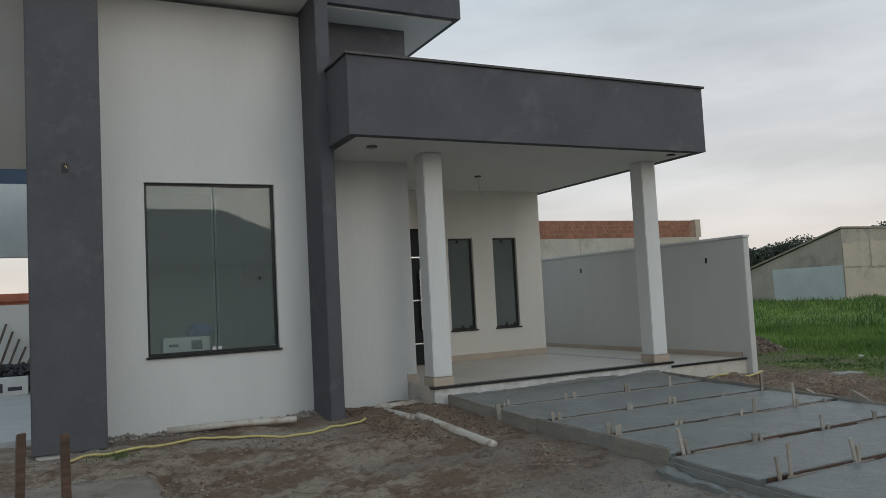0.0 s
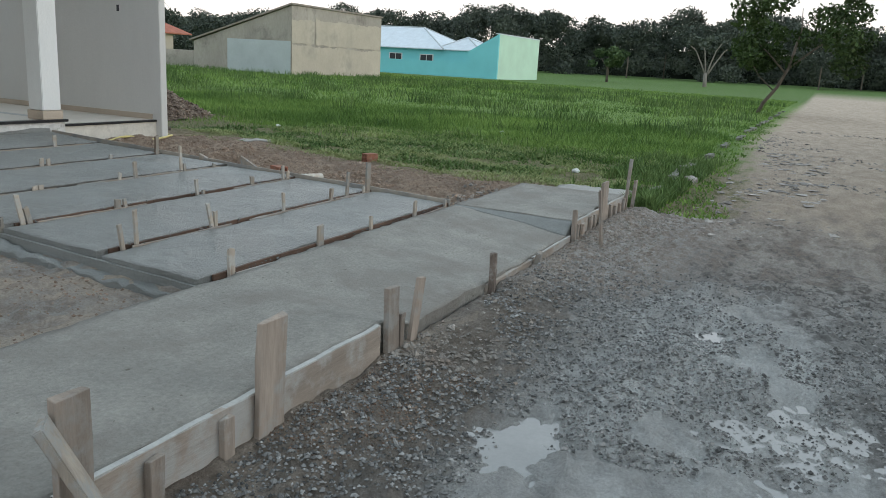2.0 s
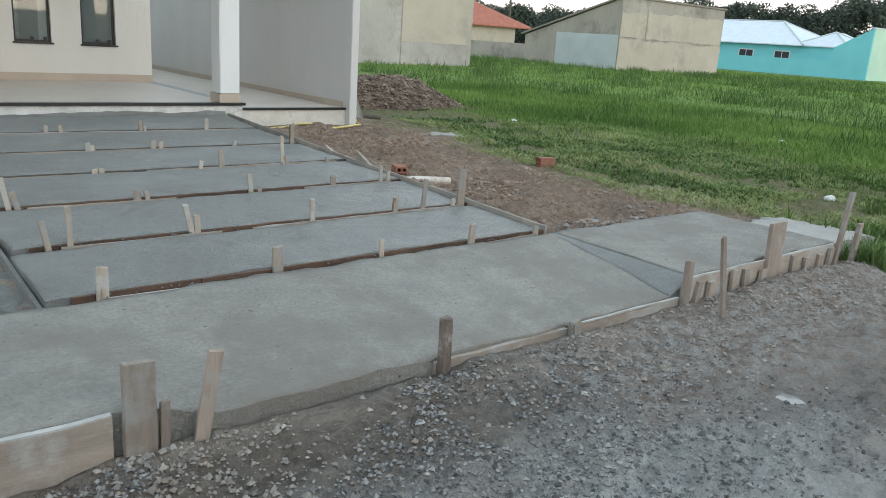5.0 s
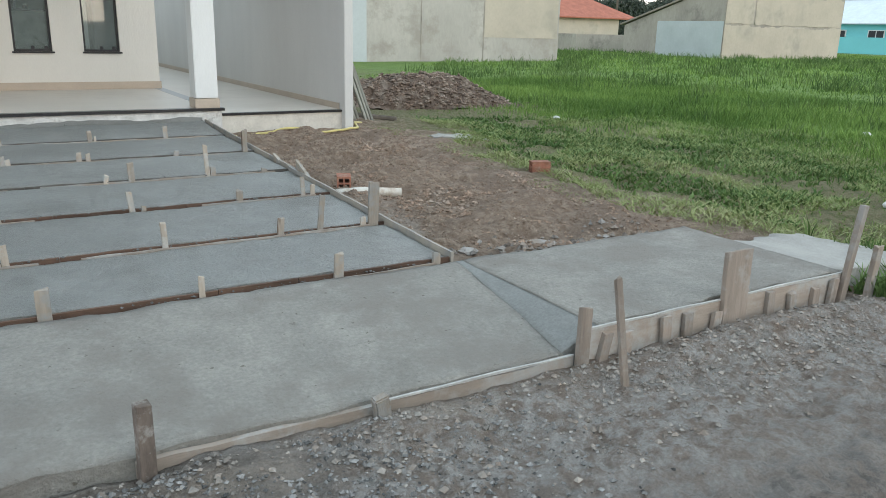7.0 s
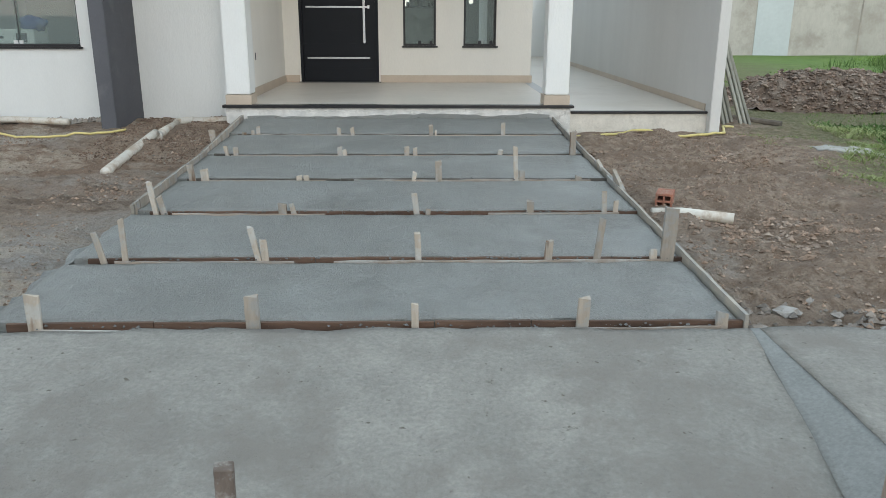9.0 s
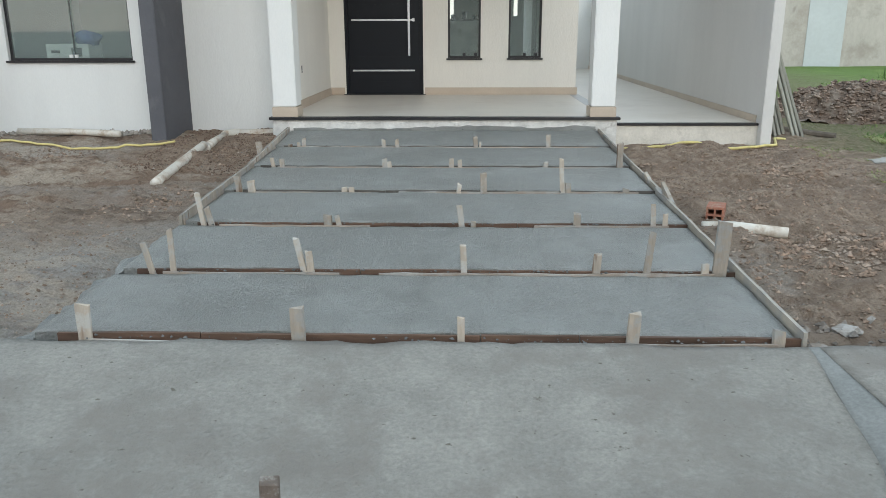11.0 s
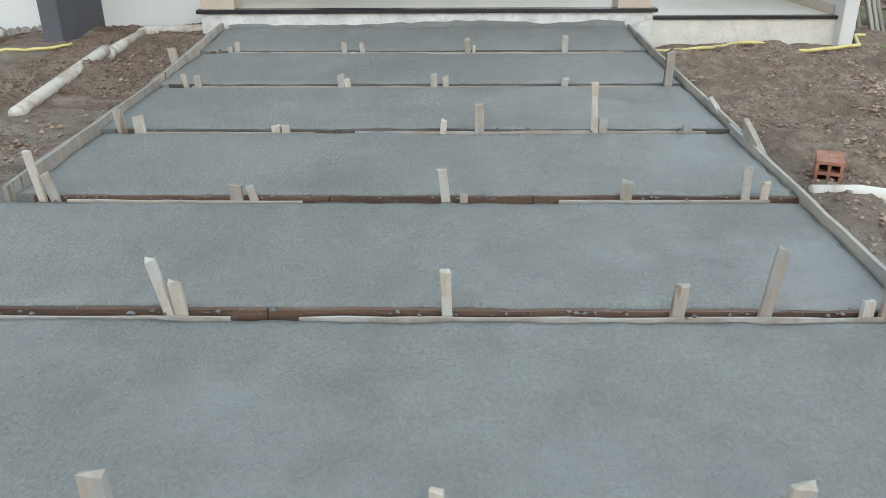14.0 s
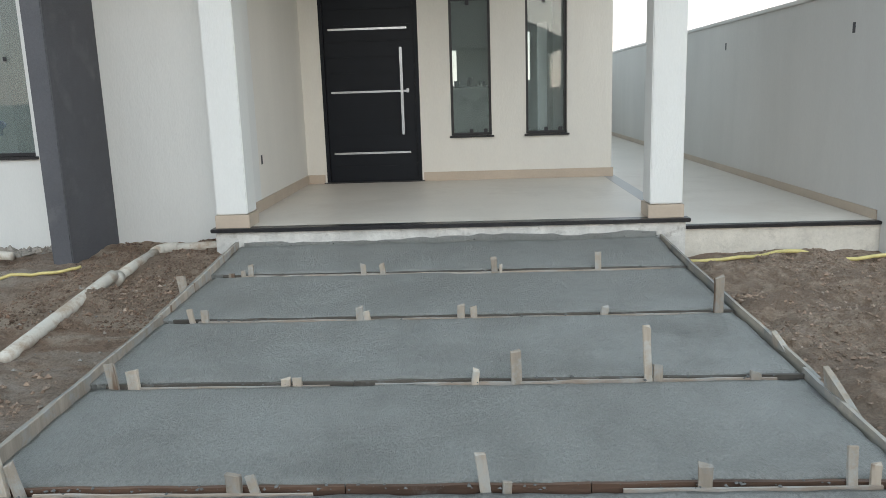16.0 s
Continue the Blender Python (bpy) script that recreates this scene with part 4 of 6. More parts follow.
# (line, x, height, width, lean)
STAKES = [
    (0, 4.53, .15, .055, 0), (0, 5.412, .14, .056, 0), (0, 6.072, .10, .028, 0), (0, 6.76, .13, .05, 3), (0, 7.34, .06, .05, 0),
    (1, 4.49, .16, .03, -10), (1, 4.60, .22, .028, 0), (1, 5.305, .11, .035, -5), (1, 5.272, .18, .03, -11), (1, 6.08, .15, .03, -2), (1, 6.74, .10, .04, 2), (1, 6.99, .22, .034, 4), (1, 7.35, .27, .07, 2), (1, 7.28, .06, .035, 0),
    (2, 4.52, .11, .035, -12), (2, 4.47, .20, .03, -10), (2, 5.24, .06, .05, 0), (2, 5.31, .06, .03, -14), (2, 6.06, .13, .035, -5), (2, 6.13, .03, .03, 0), (2, 6.76, .08, .045, 0), (2, 7.22, .13, .03, -2), (2, 7.29, .08, .03, 0),
    (3, 4.45, .11, .045, -8), (3, 4.54, .08, .055, -3), (3, 5.21, .03, .04, 0), (3, 5.26, .03, .04, 0), (3, 6.03, .06, .03, 8), (3, 6.21, .14, .045, 0), (3, 6.77, .24, .032, -2), (3, 6.81, .07, .04, 0), (3, 7.22, .03, .045, 0),
    (4, 4.48, .08, .03, -10), (4, 4.55, .07, .04, 0), (4, 5.41, .07, .04, -4), (4, 5.45, .05, .035, -8), (4, 5.96, .07, .04, 0), (4, 6.03, .06, .035, -3), (4, 6.73, .05, .04, 8), (4, 7.34, .20, .05, 0),
    (5, 4.41, .02, .04, 0), (5, 4.49, .05, .03, 0), (5, 4.54, .08, .035, 0), (5, 5.30, .07, .035, 0), (5, 5.43, .07, .035, -8), (5, 6.17, .09, .04, -3), (5, 6.21, .05, .02, 0), (5, 6.85, .12, .04, 0),
]
for k, x, h, w, lean in STAKES:
    stake(x, LINES[k] - 0.020, LINE_Z[k] - 0.01, h + 0.01, w, 0.018, lean)


def board(name, a, b, z0, z1, thick, material, label, group="formwork boards", sag=0.0):
    """An upright board from a to b (x, y); heights (at a, at b)."""
    a, b = Vector((a[0], a[1], 0)), Vector((b[0], b[1], 0))
    n = Vector((-(b - a).y, (b - a).x, 0)).normalized() * thick / 2
    bm = bmesh.new()
    k = max(int((b - a).length / 0.12), 2)
    rings = []
    r = random.Random(int(abs(a.x * 91 + a.y * 37 + b.x * 11) * 10))
    for i in range(k + 1):
        t = i / k
        p = a.lerp(b, t) + n * r.uniform(-0.25, 0.25)
        lo, hi = z0[0] + (z0[1] - z0[0]) * t, z1[0] + (z1[1] - z1[0]) * t + r.uniform(-0.003, 0.003)
        rings.append([bm.verts.new((p + s * n) + Vector((0, 0, z))) for s, z in ((-1, lo), (1, lo), (1, hi), (-1, hi))])
    for q, s in zip(rings, rings[1:]):
        for i in range(4):
            bm.faces.new((q[i], q[(i + 1) % 4], s[(i + 1) % 4], s[i]))
    bm.faces.new(rings[0][::-1])
    bm.faces.new(rings[-1])
    return tagged(link_bm(name, bm, material), label, "board", group)


for k in range(6):
    z = LINE_Z[k]
    y = LINES[k]
    cuts = {0: (4.40, 5.0, 6.15, 6.55, 7.45), 1: (4.40, 5.55, 7.44), 2: (4.42, 5.6, 6.4, 7.43), 3: (4.40, 5.5, 7.43), 4: (4.36, 7.43), 5: (4.34, 7.43)}[k]
    for a, b in zip(cuts, cuts[1:]):
        board("formwork_board", (a + 0.004, y + 0.003), (b, y + 0.003), (-0.05, -0.05), (z + (0.016 if k == 0 else 0.006), z + (0.016 if k == 0 else 0.004)), 0.016, M_REDBOARD if k < 3 else M_JOINT, "damp formwork board in the joint between strips", "joint boards")
    # pale battens lying in the joint
    board("formwork_batten", (cuts[0] + 0.15, y - GAPS[k] * 0.85), (cuts[1] - 0.1, y - GAPS[k] * 0.85), (z - 0.06, z - 0.06), (z + 0.000, z - 0.003), 0.009, M_BOARD, "thin pale batten in the joint between strips", "joint battens")
    if len(cuts) > 2:
        board("formwork_batten", (cuts[-2] + 0.1, y - GAPS[k] * 0.85), (cuts[-1] - 0.12, y - GAPS[k] * 0.85), (z - 0.06, z - 0.06), (z + 0.000, z + 0.003), 0.009, M_BOARD, "thin pale batten in the joint between strips", "joint battens")

board("formwork_board", (7.445, 3.02), (7.44, 5.60), (0.0, 0.05), (0.195, 0.272), 0.016, M_SIDE, "weathered side board of the driveway formwork")
board("formwork_board", (7.46, 5.5), (7.44, 8.20), (0.05, 0.1), (0.265, 0.375), 0.016, M_SIDE, "weathered side board of the driveway formwork")
board("formwork_board", (4.325, 4.70), (4.285, 6.5), (0.02, 0.05), (0.27, 0.303), 0.018, M_LEFTSIDE, "weathered side board of the driveway formwork")
board("formwork_board", (4.27, 6.45), (4.215, 8.19), (0.05, 0.1), (0.298, 0.392), 0.018, M_LEFTSIDE, "weathered side board of the driveway formwork")
board("formwork_board", (4.275, 3.02), (4.30, 4.68), (0.0, 0.02), (0.125, 0.185), 0.02, M_WET, "low concrete-splashed side board of the driveway")
# added strips carry the sunlit tan of the side boards' inner face
board("formwork_strip", (4.340, 4.72), (4.301, 6.48), (0.05, 0.05), (0.276, 0.310), 0.010, M_WOOD, "added pale strip for the sunlit inner face of the side board")
board("formwork_strip", (4.286, 6.47), (4.231, 8.18), (0.08, 0.1), (0.305, 0.398), 0.010, M_WOOD, "added pale strip for the sunlit inner face of the side board")
stake(4.23, 7.05, 0.2, 0.20, 0.05, 0.03, -8)


def offcut(x, y0, y1, z, h, lean):
    """A split triangular board end propped against the side board."""
    bm = bmesh.new()
    prof = [(0, 0), (y1 - y0, 0), (y1 - y0 - 0.02, h), (y1 - y0 - 0.09, h * 0.86), (0.06, h * 0.22)]
    a = [bm.verts.new((-0.012, p, q)) for p, q in prof]
    b = [bm.verts.new((0.012, p, q)) for p, q in prof]
    bm.faces.new(a[::-1])
    bm.faces.new(b)
    for i in range(len(prof)):
        j = (i + 1) % len(prof)
        bm.faces.new((a[i], a[j], b[j], b[i]))
    bmesh.ops.bevel(bm, geom=bm.edges[:], offset=0.003, segments=1, affect="EDGES")
    ob = link_bm("board_offcut", bm, M_WOOD)
    ob.matrix_world = pose(x, y0, z, 0, lean, 3)
    tagged(ob, "split pale board offcut propped against the driveway formwork", "offcut", "board offcuts")


offcut(7.50, 4.98, 5.42, 0.10, 0.26, -10)
offcut(7.505, 5.62, 5.98, 0.13, 0.20, -14)

# street side of the pavement
SB = "sawn board along the street edge of the pavement"
for a, b, h in ((-6.9, -3.0, .150), (-2.99, 0.4, .152), (0.41, 2.45, .152), (2.46, 3.36, .156), (3.37, 4.22, .154), (5.56, 6.40, .042), (6.42, 7.34, .046)):
    board("pavement_board", (a, 1.86), (b, 1.86), (-0.12, -0.12), (h, h), 0.026, M_BOARD, SB, "pavement boards")
for a, b in ((-2.99, 0.4), (0.41, 2.45), (2.46, 3.36), (3.37, 4.22), (6.42, 7.34), (7.42, 9.30)):
    board("cement_lip", (a, 1.862 if a < 5 else 1.854), (b, 1.862 if a < 5 else 1.854), (0.151 if abs(a - 6.42) > 0.1 else 0.048,) * 2, (0.160 if abs(a - 6.42) > 0.1 else 0.056,) * 2, 0.024 if a < 5 else 0.012, M_LIP, "pale cement lip along the top of the pavement board", "cement lips")
board("pavement_board", (7.42, 1.86), (9.30, 1.86), (-0.1, -0.1), (0.15, 0.15), 0.024, M_BOARD, SB, "pavement boards")
stake(2.505, 1.832, -0.06, 0.52, 0.115, 0.03, 0, rz=0, label="wide sawn plank stake holding the pavement board", material=M_STREETWOOD)
stake(3.36, 1.832, -0.06, 0.50, 0.15, 0.03, 0, rz=0, label="wide sawn plank stake holding the pavement board", material=M_STREETWOOD)
stake(4.30, 1.832, -0.06, 0.40, 0.105, 0.03, 0, rz=0, label="wide sawn plank stake holding the pavement board", material=M_STREETWOOD)
stake(4.50, 1.832, -0.04, 0.38, 0.05, 0.025, 8, material=M_STREETWOOD)
stake(4.38, 1.832, -0.06, 0.24, 0.03, 0.03, 0, material=M_STREETWOOD)
stake(3.13, 1.832, -0.08, 0.22, 0.055, 0.03, 0, rz=0, material=M_STREETWOOD)
stake(2.79, 1.832, -0.08, 0.22, 0.06, 0.03, 0, rz=0, material=M_STREETWOOD)
stake(5.59, 1.832, -0.05, 0.30, 0.05, 0.04, 0, material=M_STUMP, label="bark-covered wooden stake beside the pavement edge")
stake(7.37, 1.832, -0.06, 0.33, 0.06, 0.03, 2, rz=0, material=M_STREETWOOD)
stake(7.42, 1.60, -0.08, 0.54, 0.028, 0.022, -8, -5, material=M_STREETWOOD)
stake(7.47, 1.832, -0.08, 0.21, 0.06, 0.025, 14, material=M_STREETWOOD)
for x in (7.62, 7.88, 8.02, 8.2, 8.62, 8.8, 8.98, 9.12):
    stake(x, 1.832, -0.08, 0.21 + 0.02 * math.sin(x * 9), 0.055, 0.025, 4 * math.sin(x * 7), rz=0, material=M_STREETWOOD)
stake(8.33, 1.832, -0.06, 0.46, 0.17, 0.03, 2, rz=0, label="wide sawn plank stake holding the pavement board", material=M_STREETWOOD)
stake(9.22, 1.83, 0.02, 0.52, 0.05, 0.03, 9, material=M_STREETWOOD)
stake(9.42, 1.80, -0.06, 0.36, 0.05, 0.03, 4, material=M_STREETWOOD)
stake(-0.08, 5.8, 0.10, 0.68, 0.055, 0.045, 1, material=M_REDBOARD, label="brown wooden stake standing on the bare plot")
stake(0.20, 5.8, 0.10, 0.65, 0.055, 0.045, 0, material=M_REDBOARD, label="brown wooden stake standing on the bare plot")
bm = boxes((-0.05, 0.05, -0.014, 0.014, 0, 0.62), bevel=0.004)
ob = link_bm("brace", bm, M_WOOD)
ob.matrix_world = look((2.585, 1.62, -0.14), (2.425, 1.785, 0.34)) @ pose(0, 0, 0, 180, 0, 0)
tagged(ob, "sawn batten bracing a pavement stake", "batten")
ob = link_bm("wood_wedge", boxes((-0.03, 0.03, -0.02, 0.02, 0, 0.14), bevel=0.006), M_WOOD)
ob.matrix_world = pose(6.42, 1.82, -0.03, 10, -14, 0)
tagged(ob, "split wooden wedge against the pavement board", "wedge")

# ---- pipes, hose, bricks ----
tagged(link_bm("drain_pipe", tube([(3.46, 8.50, 0.268), (3.49, 8.0, 0.266), (3.52, 7.58, 0.258)], 0.040, 14), M_PVC, smooth=True), "half-buried white drain pipe beside the driveway", "pipe")
tagged(link_bm("pipe_coupling", tube([(3.515, 7.66, 0.258), (3.53, 7.56, 0.254)], 0.050, 14), M_PVC, smooth=True), "white pipe coupling half buried in soil", "pipe coupling")
lie = [(3.53 + 0.07 * k / 14, 7.55 - 1.43 * k / 14) for k in range(15)]
bed = [float(ground_z(x, y)) for x, y in lie]
lie = [(x, y, 0.02 + sum(bed[:6]) / 6 + (sum(bed[-6:]) - sum(bed[:6])) / 6 * (k - 2.5) / 9) for k, (x, y) in enumerate(lie)]
tagged(link_bm("drain_pipe", tube(lie, 0.040, 14), M_PVC, smooth=True), "dusty white drain pipe lying on soil", "pipe")
tagged(link_bm("pipe_elbow", tube([(3.462, 8.44, 0.27), (3.465, 8.53, 0.272), (3.50, 8.575, 0.275), (3.60, 8.585, 0.278)], 0.049, 14), M_PVC, smooth=True), "white plastic pipe elbow half buried in soil", "pipe elbow")
tagged(link_bm("drain_pipe", tube([(3.58, 8.585, 0.278), (3.8, 8.60, 0.283), (4.06, 8.61, 0.287)], 0.040, 12), M_PVC, smooth=True), "white drain pipe along the house wall", "pipe")
tagged(link_bm("drain_pipe", tube([(1.15, 8.52, 0.305), (1.8, 8.44, 0.31), (2.42, 8.22, 0.315)], 0.035, 12), M_PVC, smooth=True), "grey white pipe along the foot of the wall", "pipe")
tagged(link_bm("drain_pipe", tube([(7.60, 4.98, 0.14), (7.8, 4.98, 0.14), (8.10, 4.86, 0.13)], 0.036, 14), M_PVC, smooth=True), "short white drain pipe on bare soil", "pipe")
hose = [(0.2, 7.72), (0.6, 7.83), (0.95, 7.95), (1.4, 7.93), (1.9, 7.83), (2.3, 7.68), (2.65, 7.78), (3.0, 7.83), (3.12, 7.98)]
fine = [tuple(Vector((*hose[i], 0)).lerp(Vector((*hose[i + 1], 0)), s / 5)) for i in range(len(hose) - 1) for s in range(5)]
tagged(link_bm("garden_hose", tube([(p[0], p[1] + 0.03 * math.sin(p[0] * 5), float(ground_z(p[0], p[1])) + 0.02) for p in fine], 0.012, 8), M_HOSE, smooth=True), "yellow garden hose lying along the house front", "hose")
hose2 = [(7.62, 8.06), (8.0, 8.10), (8.4, 7.98), (8.62, 7.92), (8.80, 7.92), (9.05, 8.02), (9.24, 8.12), (9.36, 8.5), (9.6, 8.75)]
fine = [tuple(Vector((*hose2[i], 0)).lerp(Vector((*hose2[i + 1], 0)), s / 5)) for i in range(len(hose2) - 1) for s in range(5)]
tagged(link_bm("garden_hose", tube([(p[0], p[1], 0.022 + sum(float(ground_z(p[0] + d, p[1])) for d in (-0.24, -0.12, 0, 0.12, 0.24)) / 5 - 0.04 * math.exp(-((p[0] - 8.6) / 0.16) ** 2)) for p in fine], 0.014, 8), M_HOSE, smooth=True), "yellow garden hose lying before the passage step", "hose")


def hollow_brick(at, rz, label):
    b = thing("hollow_brick", label, "brick", at, rz)
    L, W, H = 0.18, 0.11, 0.105
    t = 0.014
    for z0, z1 in ((0, t), (H / 2 - t / 2, H / 2 + t / 2), (H - t, H)):
        part("web", boxes((0, L, 0, W, z0, z1)), M_BRICK, b)
    for y0, y1 in ((0, t), (W / 2 - t / 2, W / 2 + t / 2), (W - t, W)):
        part("web", boxes((0.001, L - 0.001, y0 + 0.001, y1 - 0.001, t, H / 2 - t / 2)), M_BRICK, b)
        part("web", boxes((0.001, L - 0.001, y0 + 0.001, y1 - 0.001, H / 2 + t / 2, H - t)), M_BRICK, b)


hollow_brick((7.715, 5.25, float(ground_z(7.67, 5.16)) - 0.015), -112, "red hollow clay brick with open holes on soil")
hollow_brick((9.72, 5.28, float(ground_z(9.72, 5.28)) - 0.005), -20, "red clay brick lying at the grass edge")

plank_mat = mat("weathered plank", (0.33, 0.33, 0.29), 0.9, 0.25, 5, 0.4, 40, streak=(1, 1, 0.15), tint=0.2)
for i in range(9):
    foot = Vector((9.36 + 0.068 * i, 9.0 + 0.05 * (i % 3), 0.17))
    head = Vector((9.21 + 0.02 * (i % 2), 9.02 + 0.05 * (i % 3), 0.95 + 0.125 * i))
    d = head - foot
    ob = link_bm("leaning_plank", boxes((-0.03, 0.03, -0.016, 0.016, 0, d.length * 1.06), bevel=0.005), plank_mat)
    ob.matrix_world = Matrix.Translation(foot) @ d.to_track_quat("Z", "Y").to_matrix().to_4x4()
    tagged(ob, "weathered grey plank leaning on the boundary wall", "plank", "planks leaning on the wall")
tagged(link_bm("loose_post", tube([(9.85, 9.6, 0.19), (10.35, 9.25, 0.15)], 0.045, 10), M_BARK), "short dark wooden post lying on soil", "post")


# ---- loose stuff ----
OCT = np.array([[1, 0, 0], [-1, 0, 0], [0, 1, 0], [0, -1, 0], [0, 0, 1], [0, 0, -1]], float)
OCF = np.array([[0, 2, 4], [2, 1, 4], [1, 3, 4], [3, 0, 4], [2, 0, 5], [1, 2, 5], [3, 1, 5], [0, 3, 5]])


def rocks(name, pts, sizes, material, label, category, rng, flat=0.75, zf=ground_z):
    n = len(pts)
    v = OCT[None] * (1 + rng.uniform(-0.35, 0.35, (n, 6, 3)))
    v = v + rng.uniform(-0.25, 0.25, (n, 6, 3))
    v = v * sizes[:, None, None] * np.array([1, 1, flat])
    a = rng.uniform(0, 6.28, n)
    c, s = np.cos(a)[:, None], np.sin(a)[:, None]
    x, y = v[..., 0] * c - v[..., 1] * s, v[..., 0] * s + v[..., 1] * c
    z0 = zf(pts[:, 0], pts[:, 1]) + sizes * flat * 0.35
    V = np.stack([x + pts[:, 0:1], y + pts[:, 1:2], v[..., 2] + z0[:, None]], -1).reshape(-1, 3)
    F = (OCF[None] + (np.arange(n) * 6)[:, None, None]).reshape(-1, 3)
    ob = mesh_from(name, V, F, material)
    return tagged(ob, label, category, kind="stuff")


R = np.random.RandomState(3)


def scatter(n, x0, x1, y0, y1, keep=None):
    p = np.stack([R.uniform(x0, x1, n), R.uniform(y0, y1, n)], 1)
    return p if keep is None else p[keep(p[:, 0], p[:, 1])]


p = scatter(105000, 1.5, 8.5, -1.6, 1.80, lambda x, y: (vnoise(x, y, 1.1) + 0.5 * vnoise(x, y, 4) > 0.62 + 0.20 * np.exp(-(((x - 4.8) / 1.5) ** 2 + ((y - 0.5) / 0.6) ** 2))) & (R.uniform(0, 1, len(x)) < sstep(x, 7.4, 5.2)) & ((ground_z(x, y) > -0.084) | (R.uniform(0, 1, len(x)) < 0.22)))
rocks("gravel", p, R.uniform(0.002, 0.0075, len(p)) * R.uniform(0.7, 2.0, len(p)), M_GRAVEL, "dark crushed gravel scattered on the wet street", "gravel", R, 0.75, lambda x, y: np.maximum(ground_z(x, y), -0.091))
p = scatter(34000, 3.4, 9.6, 1.15, 1.83, lambda x, y: R.uniform(0, 1, len(x)) < (0.08 + 0.9 * vnoise(x, y, 1.6) * sstep(y, 1.15, 1.75)) * np.interp(x, [3.4, 4.2, 4.3, 4.8, 5.0, 6.2, 6.5, 9.6], [0.2, 0.3, 1.2, 1.1, 0.2, 0.25, 0.9, 0.8]))
rocks("rubble", p, (0.002 + 0.0085 * R.uniform(0, 1, len(p)) ** 2.2) * R.uniform(0.7, 1.8, len(p)), M_STONE, "pale rubble heaped along the pavement boards", "rubble", R)
p = scatter(2600, 3.3, 4.35, 1.35, 1.82, lambda x, y: vnoise(x, y, 3.0) > 0.4)
rocks("soil_clods", p, R.uniform(0.0015, 0.005, len(p)) * R.uniform(0.6, 1.6, len(p)), M_DUGSOIL, "reddish soil spilled beside the pavement board", "soil", R)
p = scatter(26000, -1.5, 9.6, 3.02, 8.5, lambda x, y: ((x < 4.2) | (x > 7.55)) & (vnoise(x, y, 1.1) + 0.4 * vnoise(x, y, 6) > 0.68))
rocks("soil_clods", p, R.uniform(0.002, 0.006, len(p)) * R.uniform(0.7, 2.2, len(p)), M_SOIL, "brown soil clods on the bare plot", "soil", R)
p = scatter(3400, 3.0, 4.15, 6.6, 8.9, lambda x, y: (abs(x - 3.52) > 0.075) & (abs(y - 8.59) > 0.06))
rocks("soil_clods", p, R.uniform(0.002, 0.009, len(p)) * R.uniform(0.6, 2.0, len(p)), M_DUGSOIL, "freshly dug brown soil beside the porch", "soil", R)
p = scatter(7000, 7.55, 9.6, 3.02, 8.1, lambda x, y: vnoise(x, y, 1.3) + 0.4 * vnoise(x, y, 5) > 0.55)
rocks("soil_clods", p, R.uniform(0.002, 0.007, len(p)) * R.uniform(0.7, 2.6, len(p)), M_SOIL, "lumpy brown soil beside the driveway", "soil", R)
p = scatter(700, 7.50, 9.2, 3.0, 3.7, lambda x, y: R.uniform(0, 1, len(x)) < sstep(y, 3.75, 3.0))
rocks("rubble", p, R.uniform(0.006, 0.03, len(p)), M_CLOD, "grey concrete rubble at the driveway corner", "rubble", R)
p = scatter(14000, 7.6, 9.5, 3.05, 8.0, lambda x, y: vnoise(x * 0.7, y + 2, 2.1) + 0.35 * vnoise(x, y, 9) > 0.92)
rocks("soil_clods", p, R.uniform(0.004, 0.011, len(p)) * R.uniform(0.7, 2.6, len(p)), M_SOIL, "clustered brown clods on the churned soil", "soil", R, 0.7)
p = scatter(16000, -1.2, 4.1, 3.1, 8.0, lambda x, y: vnoise(x * 0.6 + 4, y, 1.9) + 0.35 * vnoise(x, y + 1, 9) > 0.96)
rocks("soil_clods", p, R.uniform(0.003, 0.009, len(p)) * R.uniform(0.7, 2.6, len(p)), M_SOIL, "clustered brown clods on the bare plot", "soil", R, 0.7)
p = scatter(1100, -1.0, 4.2, 3.02, 7.8)
rocks("pebbles", p, 0.002 + 0.014 * R.uniform(0, 1, len(p)) ** 3, M_STONE, "small pale stones on the bare plot", "stones", R)
p = scatter(500, 0.6, 2.76, 8.5, 8.74)
rocks("rubble", p, R.uniform(0.01, 0.045, len(p)), M_STONE, "mortar rubble along the foot of the wall", "rubble", R)
p = scatter(420, 11.5, 19, -0.1, 1.0, lambda x, y: vnoise(x, y, 0.9) > 0.42)
rocks("slate_rubble", p, 0.015 + 0.085 * R.uniform(0, 1, len(p)) ** 2, M_RUBBLE, "flat broken slabs of rubble beside the verge", "rubble", R, 0.14)
p = scatter(6000, 8.5, 28, -2.5, 2.1, lambda x, y: (vnoise(x, y, 0.8) + 0.3 * (y > 0.3) > 0.72) & (y < 1.15 + 0.01 * x))
rocks("rubble", p, (0.006 + 0.035 * R.uniform(0, 1, len(p)) ** 2) * R.uniform(0.5, 1.6, len(p)), M_RUBBLE, "flat grey rubble along the sandy road", "rubble", R, 0.35)

